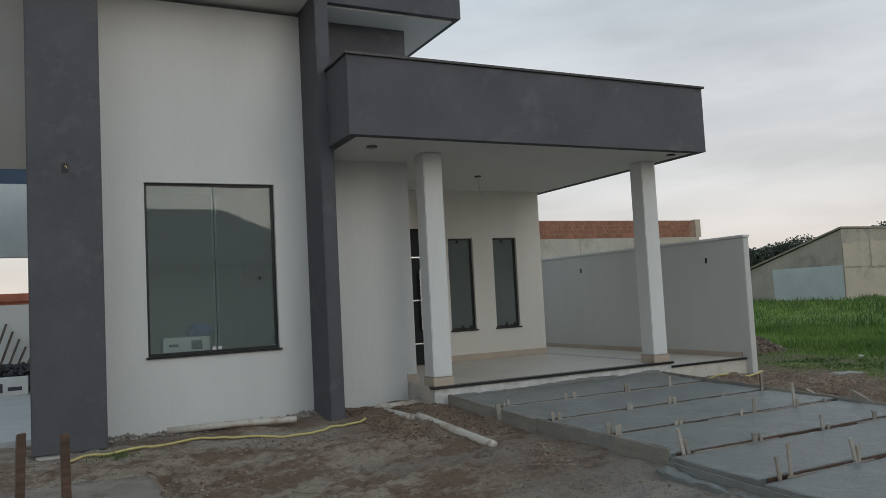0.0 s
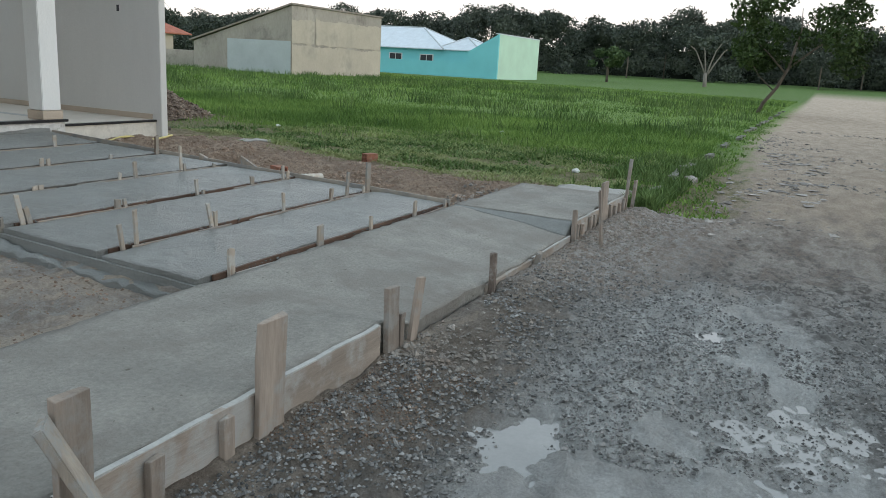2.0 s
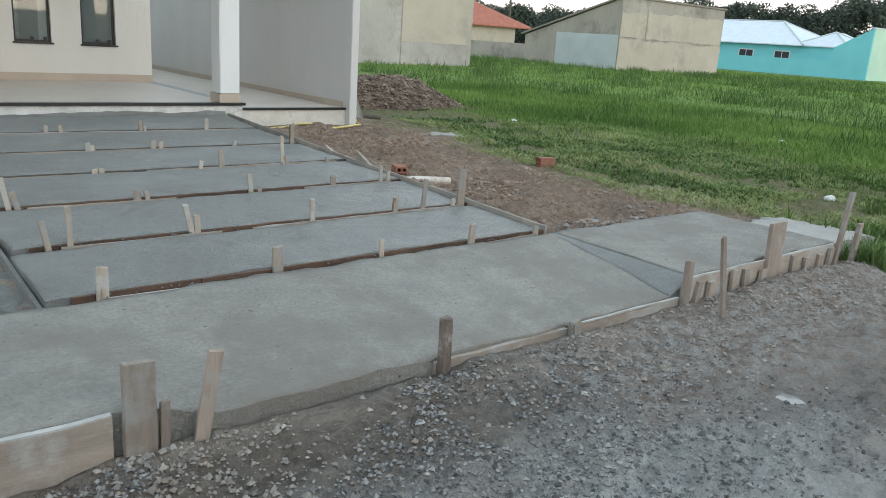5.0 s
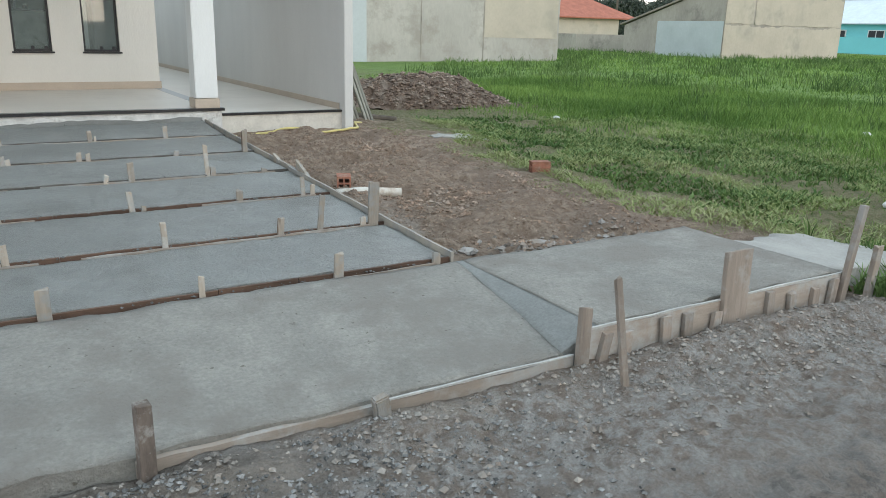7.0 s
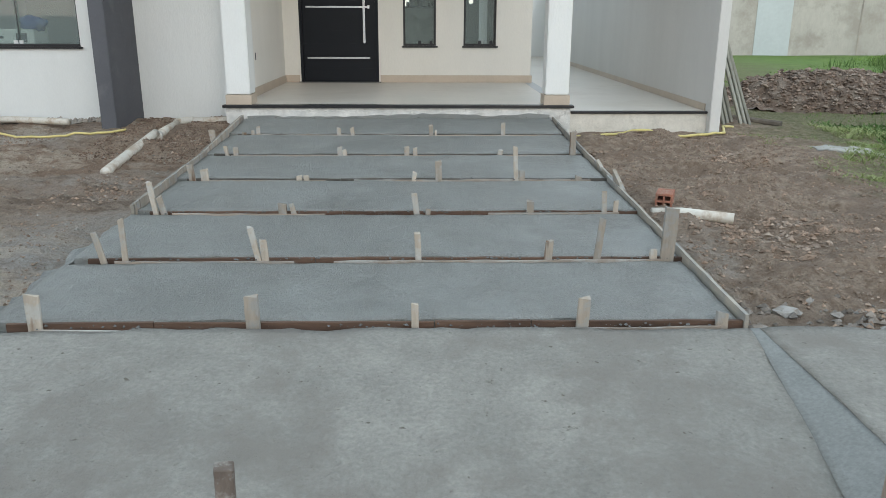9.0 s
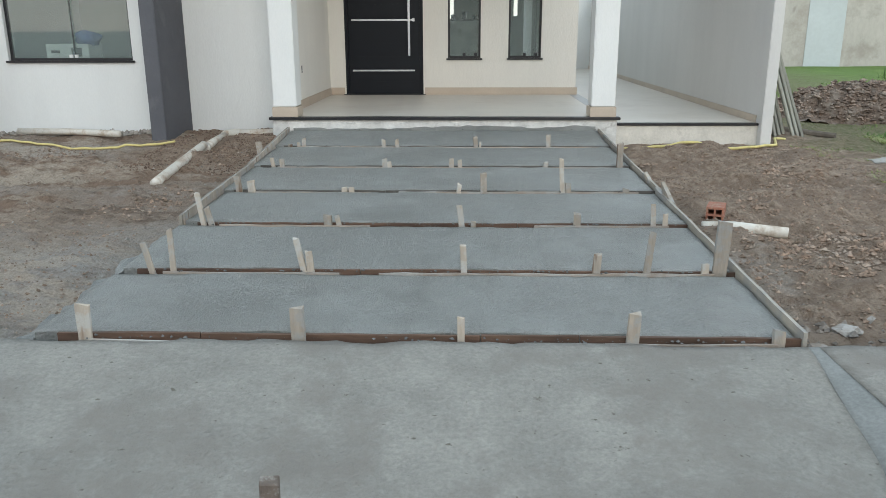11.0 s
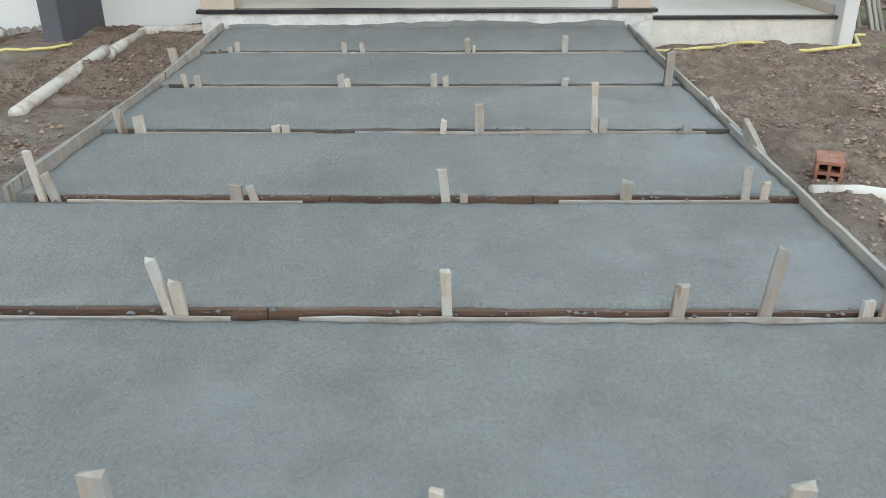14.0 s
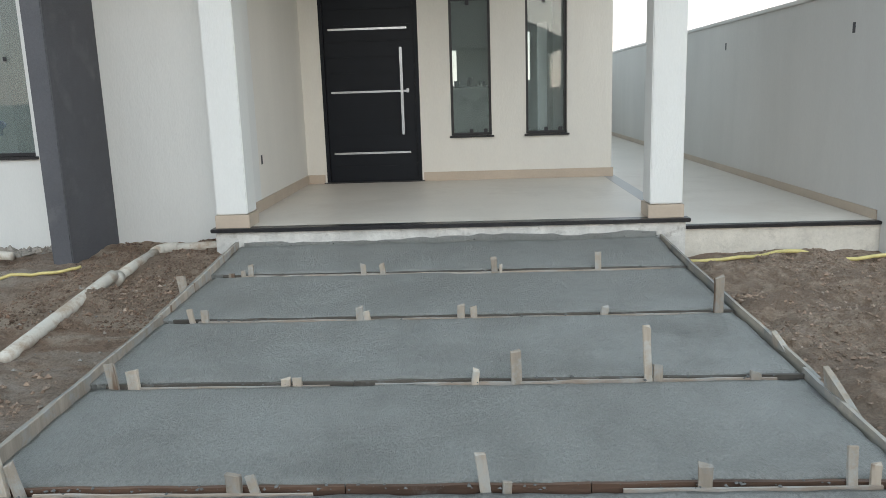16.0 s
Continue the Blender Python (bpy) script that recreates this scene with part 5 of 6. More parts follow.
for k in range(7):
    n_ = 130 if k < 3 else 70
    p = np.stack([R.uniform(4.38, 7.42, n_), LINES[k] + (-0.004 if k < 6 else 0.0) + R.normal(-0.01, 0.014, n_)], 1)
    rocks("concrete_crumbs", p, 0.0015 + 0.009 * R.uniform(0, 1, n_) ** 2.5, M_WETCRUMB, "grey concrete crumbs along the formwork joint", "crumbs", R, 0.7, lambda x, y, k=k: LINE_Z[k] + 0.004 + 0 * x)

# wet smear of concrete along the porch foundation
bm = bmesh.new()
q = None
for k in range(161):
    x = 4.27 + 3.14 * k / 160
    zt = 0.385 + 0.05 * (vnoise(x, 1.0, 2.2) - 0.4) + 0.018 * (vnoise(x, 2.0, 11) - 0.5)
    c = [bm.verts.new((x, y, z)) for y, z in ((8.196, 0.30), (8.200, float(zt)), (8.214, float(zt)), (8.214, 0.30))]
    if q:
        for i in range(4):
            bm.faces.new((q[i], c[i], c[(i + 1) % 4], q[(i + 1) % 4]))
    q = c
tagged(link_bm("concrete_smear", bm, M_WET), "ragged smear of wet concrete along the porch foundation", "concrete", kind="structure")

# soil mound at the edge of the field
nx, ny = 90, 60
u, v = np.meshgrid(np.linspace(-1, 1, nx), np.linspace(-1, 1, ny), indexing="ij")
mx, my = 12.55 + u * 2.3, 12.3 + v * 0.95
mound_h = lambda x, y: ground_z(x, y) - 0.03 + 0.56 * np.clip(1 - ((x - 12.4) / 2.1) ** 2 - ((y - 12.3) / 0.85) ** 2, 0, 1) ** 0.8 * (0.65 + 0.5 * vnoise(x, y, 1.3)) + (vnoise(x, y, 6) - 0.5) * 0.15 + (vnoise(x, y, 14) - 0.5) * 0.07
tagged(mesh_from("soil_mound", np.stack([mx, my, mound_h(mx, my)], -1).reshape(-1, 3), grid_faces(nx, ny), M_MOUND, False), "long mound of brown soil beside the grass field", "soil mound")
p = scatter(9000, 10.4, 14.6, 11.4, 13.2, lambda x, y: ((x - 12.4) / 2.1) ** 2 + ((y - 12.3) / 0.85) ** 2 < 0.98)
rocks("soil_clods", p, R.uniform(0.006, 0.03, len(p)) * R.uniform(0.6, 1.8, len(p)), M_MOUND, "clods covering the soil mound", "soil", R, 0.7, mound_h)


spill = poured("cement_spill", 9.85, 10.5, 7.1, 7.55, lambda x, y: ground_z(x, y) + 0.012, -0.1, bpy.data.materials["pale concrete spill"], None, 0.04, 0.07, 0.01)
tagged(spill, "dried patch of spilled pale cement on soil", "cement spill")
for k, (x, y, s) in enumerate(((16.5, 6.1, 0.06), (12.1, 3.2, 0.055), (13.5, 9.6, 0.045))):
    bm = bmesh.new()
    bmesh.ops.create_icosphere(bm, subdivisions=2, radius=s)
    for vv in bm.verts:
        vv.co = Vector((vv.co.x * 1.4, vv.co.y, vv.co.z * 0.7)) * (1 + 0.5 * noise.noise(vv.co * 20 + Vector((k, 0, 0))))
    ob = link_bm("crumpled_bag", bm, M_CARD)
    ob.location = (x, y, float(ground_z(x, y)) + s * 0.5)
    tagged(ob, "crumpled white plastic bag in the grass", "litter", "litter in the grass")


# ---- grass ----
def blades(name, pts, heights, widths, material, label, lean=0.5):
    n = len(pts)
    a = R.uniform(0, 6.28, n)
    l = R.uniform(0.1, 1.0, n) * lean * heights
    b = R.uniform(0, 6.28, n)
    z = ground_z(pts[:, 0], pts[:, 1]) - 0.01
    dx, dy = np.cos(a) * widths / 2, np.sin(a) * widths / 2
    lx, ly = np.cos(b) * l, np.sin(b) * l
    x, y = pts[:, 0], pts[:, 1]
    V = np.stack([np.stack([x - dx, y - dy, z], 1), np.stack([x + dx, y + dy, z], 1), np.stack([x - dx * .7 + lx * .35, y - dy * .7 + ly * .35, z + heights * .6], 1),
                  np.stack([x + dx * .7 + lx * .35, y + dy * .7 + ly * .35, z + heights * .6], 1), np.stack([x + lx, y + ly, z + heights], 1)], 1).reshape(-1, 3)
    o = np.arange(n)[:, None] * 5
    F = np.concatenate([o + [[0, 1, 3]], o + [[0, 3, 2]], o + [[2, 3, 4]]])
    ob = mesh_from(name, V, F, material)
    return tagged(ob, label, "grass", kind="stuff")


def edge_x(y):
    return 9.75 + 0.9 * vnoise(y, y * 0.3, 0.8) + 1.1 * sstep(y, 6, 9)


def in_field(x, y, thin=0.0):
    return (x > edge_x(y) + thin) & (y > 2.05 + 0.5 * (vnoise(x, y, 0.7) - 0.3)) & ~(((x - 12.4) / 2.2) ** 2 + ((y - 12.3) / 0.95) ** 2 < 1)


def field_pts(n, x0, x1, y0, y1, k):
    x = x0 + (x1 - x0) * R.uniform(0, 1, n) ** k
    y = y0 + (y1 - y0) * R.uniform(0, 1, n)
    return np.stack([x, y], 1)


p = field_pts(170000, 9.7, 22, 1.9, 18, 1.0)
p = p[in_field(p[:, 0], p[:, 1]) & (R.uniform(0, 1, len(p)) < 0.14 + 0.86 * sstep(p[:, 0] + 4 * (vnoise(p[:, 0], p[:, 1], 0.5) - 0.5), 11.3, 16.0))]
hs = R.uniform(0.04, 0.13, len(p)) * (0.38 + 1.1 * sstep(p[:, 0], 11.3, 17)) * (0.6 + 0.8 * vnoise(p[:, 0], p[:, 1], 0.6))
blades("grass", p, hs, R.uniform(0.006, 0.014, len(p)), M_GRASS, "green grass growing at the edge of the field", 0.9)
p = field_pts(170000, 15, 75, -1, 60, 1.5)
p = p[in_field(p[:, 0], p[:, 1], 3) & (p[:, 1] < p[:, 0] * 1.1 + 4) & (p[:, 1] > 2.2)]
hs = R.uniform(0.06, 0.16, len(p)) * (1 - 0.5 * sstep(p[:, 1], 7, 10) * sstep(p[:, 0], 24, 18)) * (0.4 + 1.2 * vnoise(p[:, 0], p[:, 1], 0.4) * vnoise(p[:, 0], p[:, 1] + 7, 1.1) * 1.6)
blades("grass", p, hs, 0.010 + 0.0006 * p[:, 0] * R.uniform(0.6, 1.4, len(p)), M_GRASS, "tall bright green grass covering the field", 1.3)
cx = field_pts(620, 10.5, 60, 2.6, 45, 1.5)
cx = cx[in_field(cx[:, 0], cx[:, 1], 1.6) & (cx[:, 1] < cx[:, 0] * 1.1 + 3)]
p = np.repeat(cx, 45, 0) + R.normal(0, 0.16, (len(cx) * 45, 2)) * (1 + np.repeat(cx[:, :1], 45, 0) * 0.03)
blades("weed_clumps", p, R.uniform(0.12, 0.42, len(p)) * (0.35 + 0.65 * sstep(p[:, 0], 13, 20)), 0.010 + 0.0006 * p[:, 0], M_WEED, "darker clumps of tall weeds in the field", 0.9)
p = field_pts(42000, 9.7, 15.5, 2.3, 10, 1.0)
p = p[in_field(p[:, 0], p[:, 1], -0.1) & (vnoise(p[:, 0], p[:, 1], 1.3) + 0.5 * vnoise(p[:, 0], p[:, 1], 5) > 0.6)]
blades("weeds", p, R.uniform(0.015, 0.07, len(p)), R.uniform(0.012, 0.035, len(p)), M_WEED, "low broad-leaved weeds at the field edge", 1.8)
p = field_pts(100000, 9.3, 15.5, 2.3, 9.5, 1.0)
p = p[in_field(p[:, 0], p[:, 1], -0.5) & (vnoise(p[:, 0] + 5, p[:, 1], 1.7) + 0.4 * vnoise(p[:, 0], p[:, 1], 6) > 0.68)]
blades("straw", p, R.uniform(0.02, 0.07, len(p)), R.uniform(0.006, 0.014, len(p)), M_DRY, "cut straw-coloured grass at the field edge", 3.0)
p = field_pts(16000, 9.5, 40, 0.3, 2.4, 1.4)
p = p[p[:, 1] > np.interp(p[:, 0], [10, 22], [1.15, 1.55]) + 0.6 * (vnoise(p[:, 0], p[:, 1], 1.2) - 0.5)]
blades("grass", p, R.uniform(0.02, 0.07, len(p)), R.uniform(0.01, 0.03, len(p)), M_GRASS, "short grass along the road verge", 1.0)
p = np.stack([9.45 + 6.0 * R.uniform(0, 1, 9000) ** 1.6, R.uniform(1.55, 2.7, 9000)], 1)
p = p[(vnoise(p[:, 0], p[:, 1], 2.0) > 0.36) & ((p[:, 0] > 10.1) | (p[:, 1] < 1.9))]
blades("weeds", p, R.uniform(0.04, 0.20, len(p)), R.uniform(0.008, 0.022, len(p)), M_WEED, "rank weeds beside the end of the pavement", 0.9)

p = np.stack([R.normal(0.6, 0.10, 140), R.normal(7.75, 0.05, 140)], 1)
blades("weed_tuft", p, R.uniform(0.02, 0.06, len(p)), R.uniform(0.006, 0.014, len(p)), M_WEED, "small green weed tuft on the bare plot", 1.2)
p = np.stack([9.4 + 1.6 * R.uniform(0, 1, 6000) ** 1.5, R.uniform(2.6, 8.2, 6000)], 1)
p = p[vnoise(p[:, 0], p[:, 1], 2.3) > 0.55]
blades("straw", p, R.uniform(0.01, 0.04, len(p)), R.uniform(0.005, 0.012, len(p)), M_DRY, "trampled straw between soil and grass", 3.0)

# verge stones and kerb
def verge_stone(x, y, s, k):
    r = random.Random(k)
    bm = bmesh.new()
    bmesh.ops.create_icosphere(bm, subdivisions=1, radius=1)
    for vv in bm.verts:
        n3 = 1.6 * noise.noise(vv.co * 1.9 + Vector((k, 0, 0)))
        vv.co = Vector((vv.co.x * s * 1.5, vv.co.y * s, vv.co.z * s * 0.6)) * (1 + 0.3 * n3)
    ob = link_bm("verge_stone", bm, M_CLOD)
    ob.matrix_world = pose(x, y, float(ground_z(x, y)) + s * 0.2, 0, 0, r.uniform(-30, 30))
    tagged(ob, "rough grey stone lining the road verge", "stone", "verge stones")


def kerb_block(x, y, length, k):
    r = random.Random(k)
    bm = boxes((-length / 2, length / 2, -0.06, 0.06, -0.15, 0.085))
    bmesh.ops.subdivide_edges(bm, edges=bm.edges[:], cuts=2, use_grid_fill=True)
    for vv in bm.verts:
        vv.co += Vector((r.uniform(-0.018, 0.018), r.uniform(-0.012, 0.012), r.uniform(-0.02, 0.012)))
    ob = link_bm("kerb_block", bm, M_KERB)
    ob.matrix_world = pose(x, y, float(ground_z(x, y)) - 0.02, r.uniform(-4, 4), r.uniform(-1.5, 1.5), r.uniform(-3, 3))
    tagged(ob, "worn concrete kerb block half sunk in the grass verge", "kerb", "kerb blocks along the verge")


x, k = 10.9, 0
while x < 46:
    k += 1
    length = 0.5 + 0.5 * abs(math.sin(k * 3.7))
    if math.sin(k * 2.3) > -0.35:
        kerb_block(x, 1.90 + 0.004 * (x - 10) + 0.04 * math.sin(k * 5), length, k)
    x += length + 0.06 + 0.012 * x
verge_stone(12.6, 1.66, 0.11, 77)
verge_stone(7.80, 3.42, 0.055, 78)
verge_stone(7.62, 3.25, 0.05, 79)
verge_stone(8.25, 3.3, 0.06, 80)

# ---- far buildings ----
def gable_house():
    h = thing("unfinished_building", "unfinished building of bare cement with sloping roof edge", "building", (45.3, 33, -0.2))
    h.scale.z = 0.96
    def prism(pts, x0, x1):
        bm = bmesh.new()
        a = [bm.verts.new((x0, y, z)) for y, z in pts]
        b = [bm.verts.new((x1, y, z)) for y, z in pts]
        bm.faces.new(a)
        bm.faces.new(b[::-1])
        for i in range(len(pts)):
            j = (i + 1) % len(pts)
            bm.faces.new((a[i], b[i], b[j], a[j]))
        return bm
    part("side_wall", prism([(0, 0), (8.6, 0), (8.6, 2.3), (0, 5.0)], 0, 0.25), M_CEMENT, h, "dark weathered cement gable wall")
    part("front_wall", boxes((0.252, 11.8, 0, 0.25, 0, 5.1)), M_CEMENT, h, "grey cement front wall with tan patches")

    def ragged(x0, x1, z0, z1, seed):
        bm = bmesh.new()
        n_ = int((x1 - x0) / 0.2)
        top = [z1 + 0.25 * (vnoise(k * 0.2, seed, 1.6) - 0.5) + 0.12 * (vnoise(k * 0.2, seed + 4, 6) - 0.5) for k in range(n_ + 1)]
        low = [z0 + (0.10 * (vnoise(k * 0.2, seed + 8, 3) - 0.5) if z0 > 0 else 0) for k in range(n_ + 1)]
        q = None
        for k in range(n_ + 1):
            x = x0 + (x1 - x0) * k / n_
            c = [bm.verts.new((x, y, float(z))) for y, z in ((-0.03, low[k]), (-0.03, top[k]), (-0.004, top[k]), (-0.004, low[k]))]
            if q:
                for i in range(4):
                    bm.faces.new((q[i], c[i], c[(i + 1) % 4], q[(i + 1) % 4]))
            q = c
        return bm
    part("render_patch", ragged(0.02, 11.8, 0.0, 2.35, 2.0), M_CEMENT_B, h, "tan cement render patch")
    part("render_patch", ragged(0.02, 2.6, 2.48, 4.1, 9.0), M_CEMENT_B, h, "tan cement render patch")
    part("render_patch", ragged(2.75, 11.7, 2.45, 4.25, 15.0), M_CEMENT_B, h, "tan cement render patch")
    part("lower_panel", boxes((-0.02, -0.004, 0.05, 5.5, 0, 2.6)), M_PALE, h, "pale limewashed lower panel")
    part("far_wall", boxes((11.55, 11.8, 0.252, 8.6, 0, 2.3), (0.252, 11.548, 8.35, 8.6, 0, 2.3)), M_CEMENT, h)
    part("roof", prism([(-0.1, 5.06), (8.9, 2.3), (8.9, 2.42), (-0.1, 5.18)], -0.15, 11.9), M_STONE, h, "thin grey sheet roof")
    part("fence_wall", boxes((-0.6, 9.0, 13, 13.2, 0, 1.6), (-0.6, -0.4, 13.2, 30, 0, 1.6)), M_CEMENT, h)


gable_house()


def brick_top_building():
    h = thing("neighbour_building", "bare cement building with red brick top courses", "building", (16, 29.5, -0.1))
    part("wall", boxes((0, 3.6, 0, 0.3, 0, 3.2), (3.6, 13.6, 0, 0.3, 0, 4.05), (13.3, 13.6, 0.302, 12, 0, 4.05)), M_CEMENT_C, h)
    for xx in (6.1, 9.3):
        part("pilaster", boxes((xx, xx + 0.05, -0.012, -0.004, 0, 4.0)), M_CEMENT, h)
    part("pale_render", boxes((9.36, 13.5, -0.01, -0.004, 1.2, 4.0)), M_CEMENT_B, h)
    band = part("brick_band", boxes((3.62, 13.4, 0.03, 0.28, 4.052, 4.9)), mat("mortar", (0.30, 0.20, 0.15), 0.95, 0.2, 2, 0.2), h)
    part("pale_panel", boxes((2.24, 3.55, -0.02, -0.004, 0, 3.0)), M_PALE, h, "pale limewashed panel")
    part("corner_post", boxes((13.402, 13.75, 0, 0.3, 4.052, 4.95)), M_CEMENT_B, h)
    me = None
    for r_ in range(4):
        for c in range(46):
            x = 3.6 + c * 0.205 + (0.1 if r_ % 2 else 0)
            if x > 13.1:
                continue
            if me is None:
                o = part("brick", boxes((0, 0.19, -0.012, 0.03, 0, 0.185)), M_BRICK, band)
                me = o.data
            else:
                o = new("brick", me)
                o.parent = band
            o.location = (x, 0.03, 4.07 + r_ * 0.205)


brick_top_building()


def hip_roof(bm, x0, x1, y0, y1, z0, z1, t=0.12):
    """A hip roof whose ridge runs along the longer side."""
    half = min(x1 - x0, y1 - y0) / 2
    if x1 - x0 > y1 - y0:
        ends = ((x0 + half, y0 + half, z1), (x1 - half, y0 + half, z1))
    else:
        ends = ((x0 + half, y0 + half, z1), (x0 + half, y1 - half, z1))
    lo = [bm.verts.new(p) for p in ((x0, y0, z0), (x1, y0, z0), (x1, y1, z0), (x0, y1, z0))]
    e = [bm.verts.new(p) for p in ((x0, y0, z0 - t), (x1, y0, z0 - t), (x1, y1, z0 - t), (x0, y1, z0 - t))]
    a, b = bm.verts.new(ends[0]), bm.verts.new(ends[1])
    if x1 - x0 > y1 - y0:
        faces = ((lo[0], lo[1], b, a), (lo[2], lo[3], a, b), (lo[1], lo[2], b), (lo[3], lo[0], a))
    else:
        faces = ((lo[1], lo[2], b, a), (lo[3], lo[0], a, b), (lo[0], lo[1], a), (lo[2], lo[3], b))
    for f in faces:
        bm.faces.new(f)
    for i in range(4):
        bm.faces.new((e[i], e[(i + 1) % 4], lo[(i + 1) % 4], lo[i]))
    bm.faces.new(e[::-1])


def aqua_house():
    h = thing("aqua_house", "aqua painted bungalow with pale tiled hip roof", "house", (86, 34.5, -0.1))
    h.scale.z = 0.93
    bm = bmesh.new()
    pts = [(0, -0.3), (3.7, -0.3), (3.7, 3.3), (0, 5.5)]
    a = [bm.verts.new((0, y, z)) for y, z in pts]
    b = [bm.verts.new((0.3, y, z)) for y, z in pts]
    bm.faces.new(a)
    bm.faces.new(b[::-1])
    for i in range(4):
        j = (i + 1) % 4
        bm.faces.new((a[i], b[i], b[j], a[j]))
    part("gable_wall", bm, M_AQUA, h)
    part("end_wall", boxes((0.302, 14, 0, 0.3, -0.3, 5.5), (13.7, 14, 0.302, 5, -0.3, 4)), M_MINT, h, "pale mint end wall")
    part("wall_cap", boxes((-0.05, 14.05, -0.06, 0.35, 5.502, 5.6)), M_WROOF, h)
    part("front_fence", boxes((0, 0.2, 3.702, 22, -0.3, 1.9)), M_AQUA, h)
    part("house_wall", boxes((4, 4.3, 4.5, 30, -0.3, 3.4), (4.302, 13, 4.5, 4.8, -0.3, 3.4)), M_AQUA, h)
    bm = bmesh.new()
    hip_roof(bm, 3.4, 15, 8.6, 30, 3.5, 6.4)
    part("roof", bm, M_WROOF, h)
    bm = bmesh.new()
    hip_roof(bm, 3.8, 12, 3.8, 10, 3.5, 5.2)
    part("roof", bm, M_WROOF, h)
    for tip, feet in (((9.2, 14.4, 6.42), ((3.4, 8.6, 3.52), (15, 8.6, 3.52))), ((9.2, 24.2, 6.42), ((3.4, 30, 3.52), (15, 30, 3.52))), ((6.9, 6.9, 5.22), ((3.8, 3.8, 3.52), (3.8, 10, 3.52), (12, 3.8, 3.52)))):
        for f in feet:
            part("ridge", tube([f, tip], 0.11, 6), M_RIDGE, h, "white mortar ridge")
    part("ridge", tube([(9.2, 14.4, 6.42), (9.2, 24.2, 6.42)], 0.11, 6), M_RIDGE, h, "white mortar ridge")
    for y in (10.2, 14.6, 19):
        w = part("window", boxes((3.93, 3.99, y, y + 1.9, 1.75, 2.75)), M_SOFFIT, h, "white framed window")
        part("pane", boxes((3.9, 3.925, y + 0.12, y + 0.9, 1.85, 2.65), (3.9, 3.925, y + 1.0, y + 1.78, 1.85, 2.65)), M_PLASTIC, w)


aqua_house()


def red_house():
    h = thing("red_roof_house", "low house with red clay tile roof", "house", (50, 60, 0))
    part("wall", boxes((0, 12, 0, 9, -0.3, 2.8)), M_CEMENT_B, h)
    bm = bmesh.new()
    hip_roof(bm, -0.6, 14, -0.6, 9.6, 2.9, 5.6)
    part("roof", bm, M_RROOF, h)


red_house()


def utility_pole():
    u = thing("utility_pole", "dark wooden utility pole with crossarm and cables", "pole", (92.4, 93.1, -0.2))
    part("shaft", tube([(0, 0, 0), (0.05, 0.05, 5.5), (0.05, 0.1, 11.0)], 0.2, 10, 0.75), M_BARK, u, smooth=True)
    part("crossarm", boxes((-0.75, 0.75, -0.06, 0.06, 8.9, 9.04), bevel=0.01), M_BARK, u)
    for k in (-0.65, -0.25, 0.3, 0.65):
        part("insulator", tube([(k, 0, 9.04), (k, 0, 9.2)], 0.045, 8), M_CARD, u)
    for k in (-0.65, 0.65):
        part("cable", tube([(k + 8 * q, 8 * q * 0.9, 9.18 + 0.04 * q * (q - 6)) for q in range(0, 7)], 0.02, 5), M_PLASTIC, u)
        part("cable", tube([(k - 8 * q, 8 * q * 0.9, 9.18 + 0.04 * q * (q - 6)) for q in range(0, 7)], 0.02, 5), M_PLASTIC, u)


utility_pole()


def street_house(x):
    h = thing("house_across", "low house with tiled roof across the street", "house", (x, -16, 0), group="houses across the street")
    part("wall", boxes((0, 13, 0, 6, -0.3, 3.0)), M_CREAM, h)
    bm = bmesh.new()
    hip_roof(bm, -0.7, 13.7, -0.7, 6.7, 3.1, 5.4)
    part("roof", bm, M_STONE, h)


street_house(-4)
# unseen copy, added to block the sky reflected in the narrow windows
street_house(15)

# ---- what shows beside the left pillar ----
tagged(link_bm("side_boundary_wall", boxes((-6.0, -0.06, 16.0, 16.15, 0, 1.79)), M_WHITE), "white boundary wall at the side of the house", "wall", kind="structure")
nb = thing("blue_outbuilding", "dark blue outbuilding with pale base beyond the side yard", "building", (-5, 22, 0))
part("upper_wall", boxes((0, 4.95, 0, 0.3, 4.92, 6.64)), M_NAVY, nb)
part("lower_wall", boxes((0, 4.95, 0, 0.3, 3.08, 4.916)), M_PALE, nb)
for px in (0.0, 2.4):
    part("post", boxes((px, px + 0.3, 0.01, 0.29, 0, 3.076)), M_PALE, nb)
tagged(link_bm("side_yard_floor", boxes((-3.0, -0.062, 8.9, 15.998, 0.0, 0.325)), mat("pale grey paving", (0.46, 0.48, 0.49), 0.6, 0.1, 2, 0.1, 40)), "pale grey paved side yard beside the house", "floor", kind="structure")
low = thing("low_shed", "low shed with red brown tiled roof behind the side wall", "shed", (-6, 30, 0))
part("wall", boxes((0, 5.6, 0, 4, 0, 2.05)), M_CEMENT_B, low)
part("roof", boxes((-0.2, 5.8, -0.2, 4.2, 2.052, 2.42), bevel=0.1), M_RROOF, low)
crate = thing("cement_carton", "printed white carton on the ground beside the house", "carton", (-0.55, 14.2, 0.326))
part("box", boxes((-0.25, 0.3, 0, 0.35, 0, 0.28), bevel=0.006), M_CARD, crate)
part("print", boxes((-0.2, -0.05, -0.004, -0.001, 0.06, 0.2), (0.02, 0.22, -0.004, -0.001, 0.08, 0.14)), M_INK, crate)
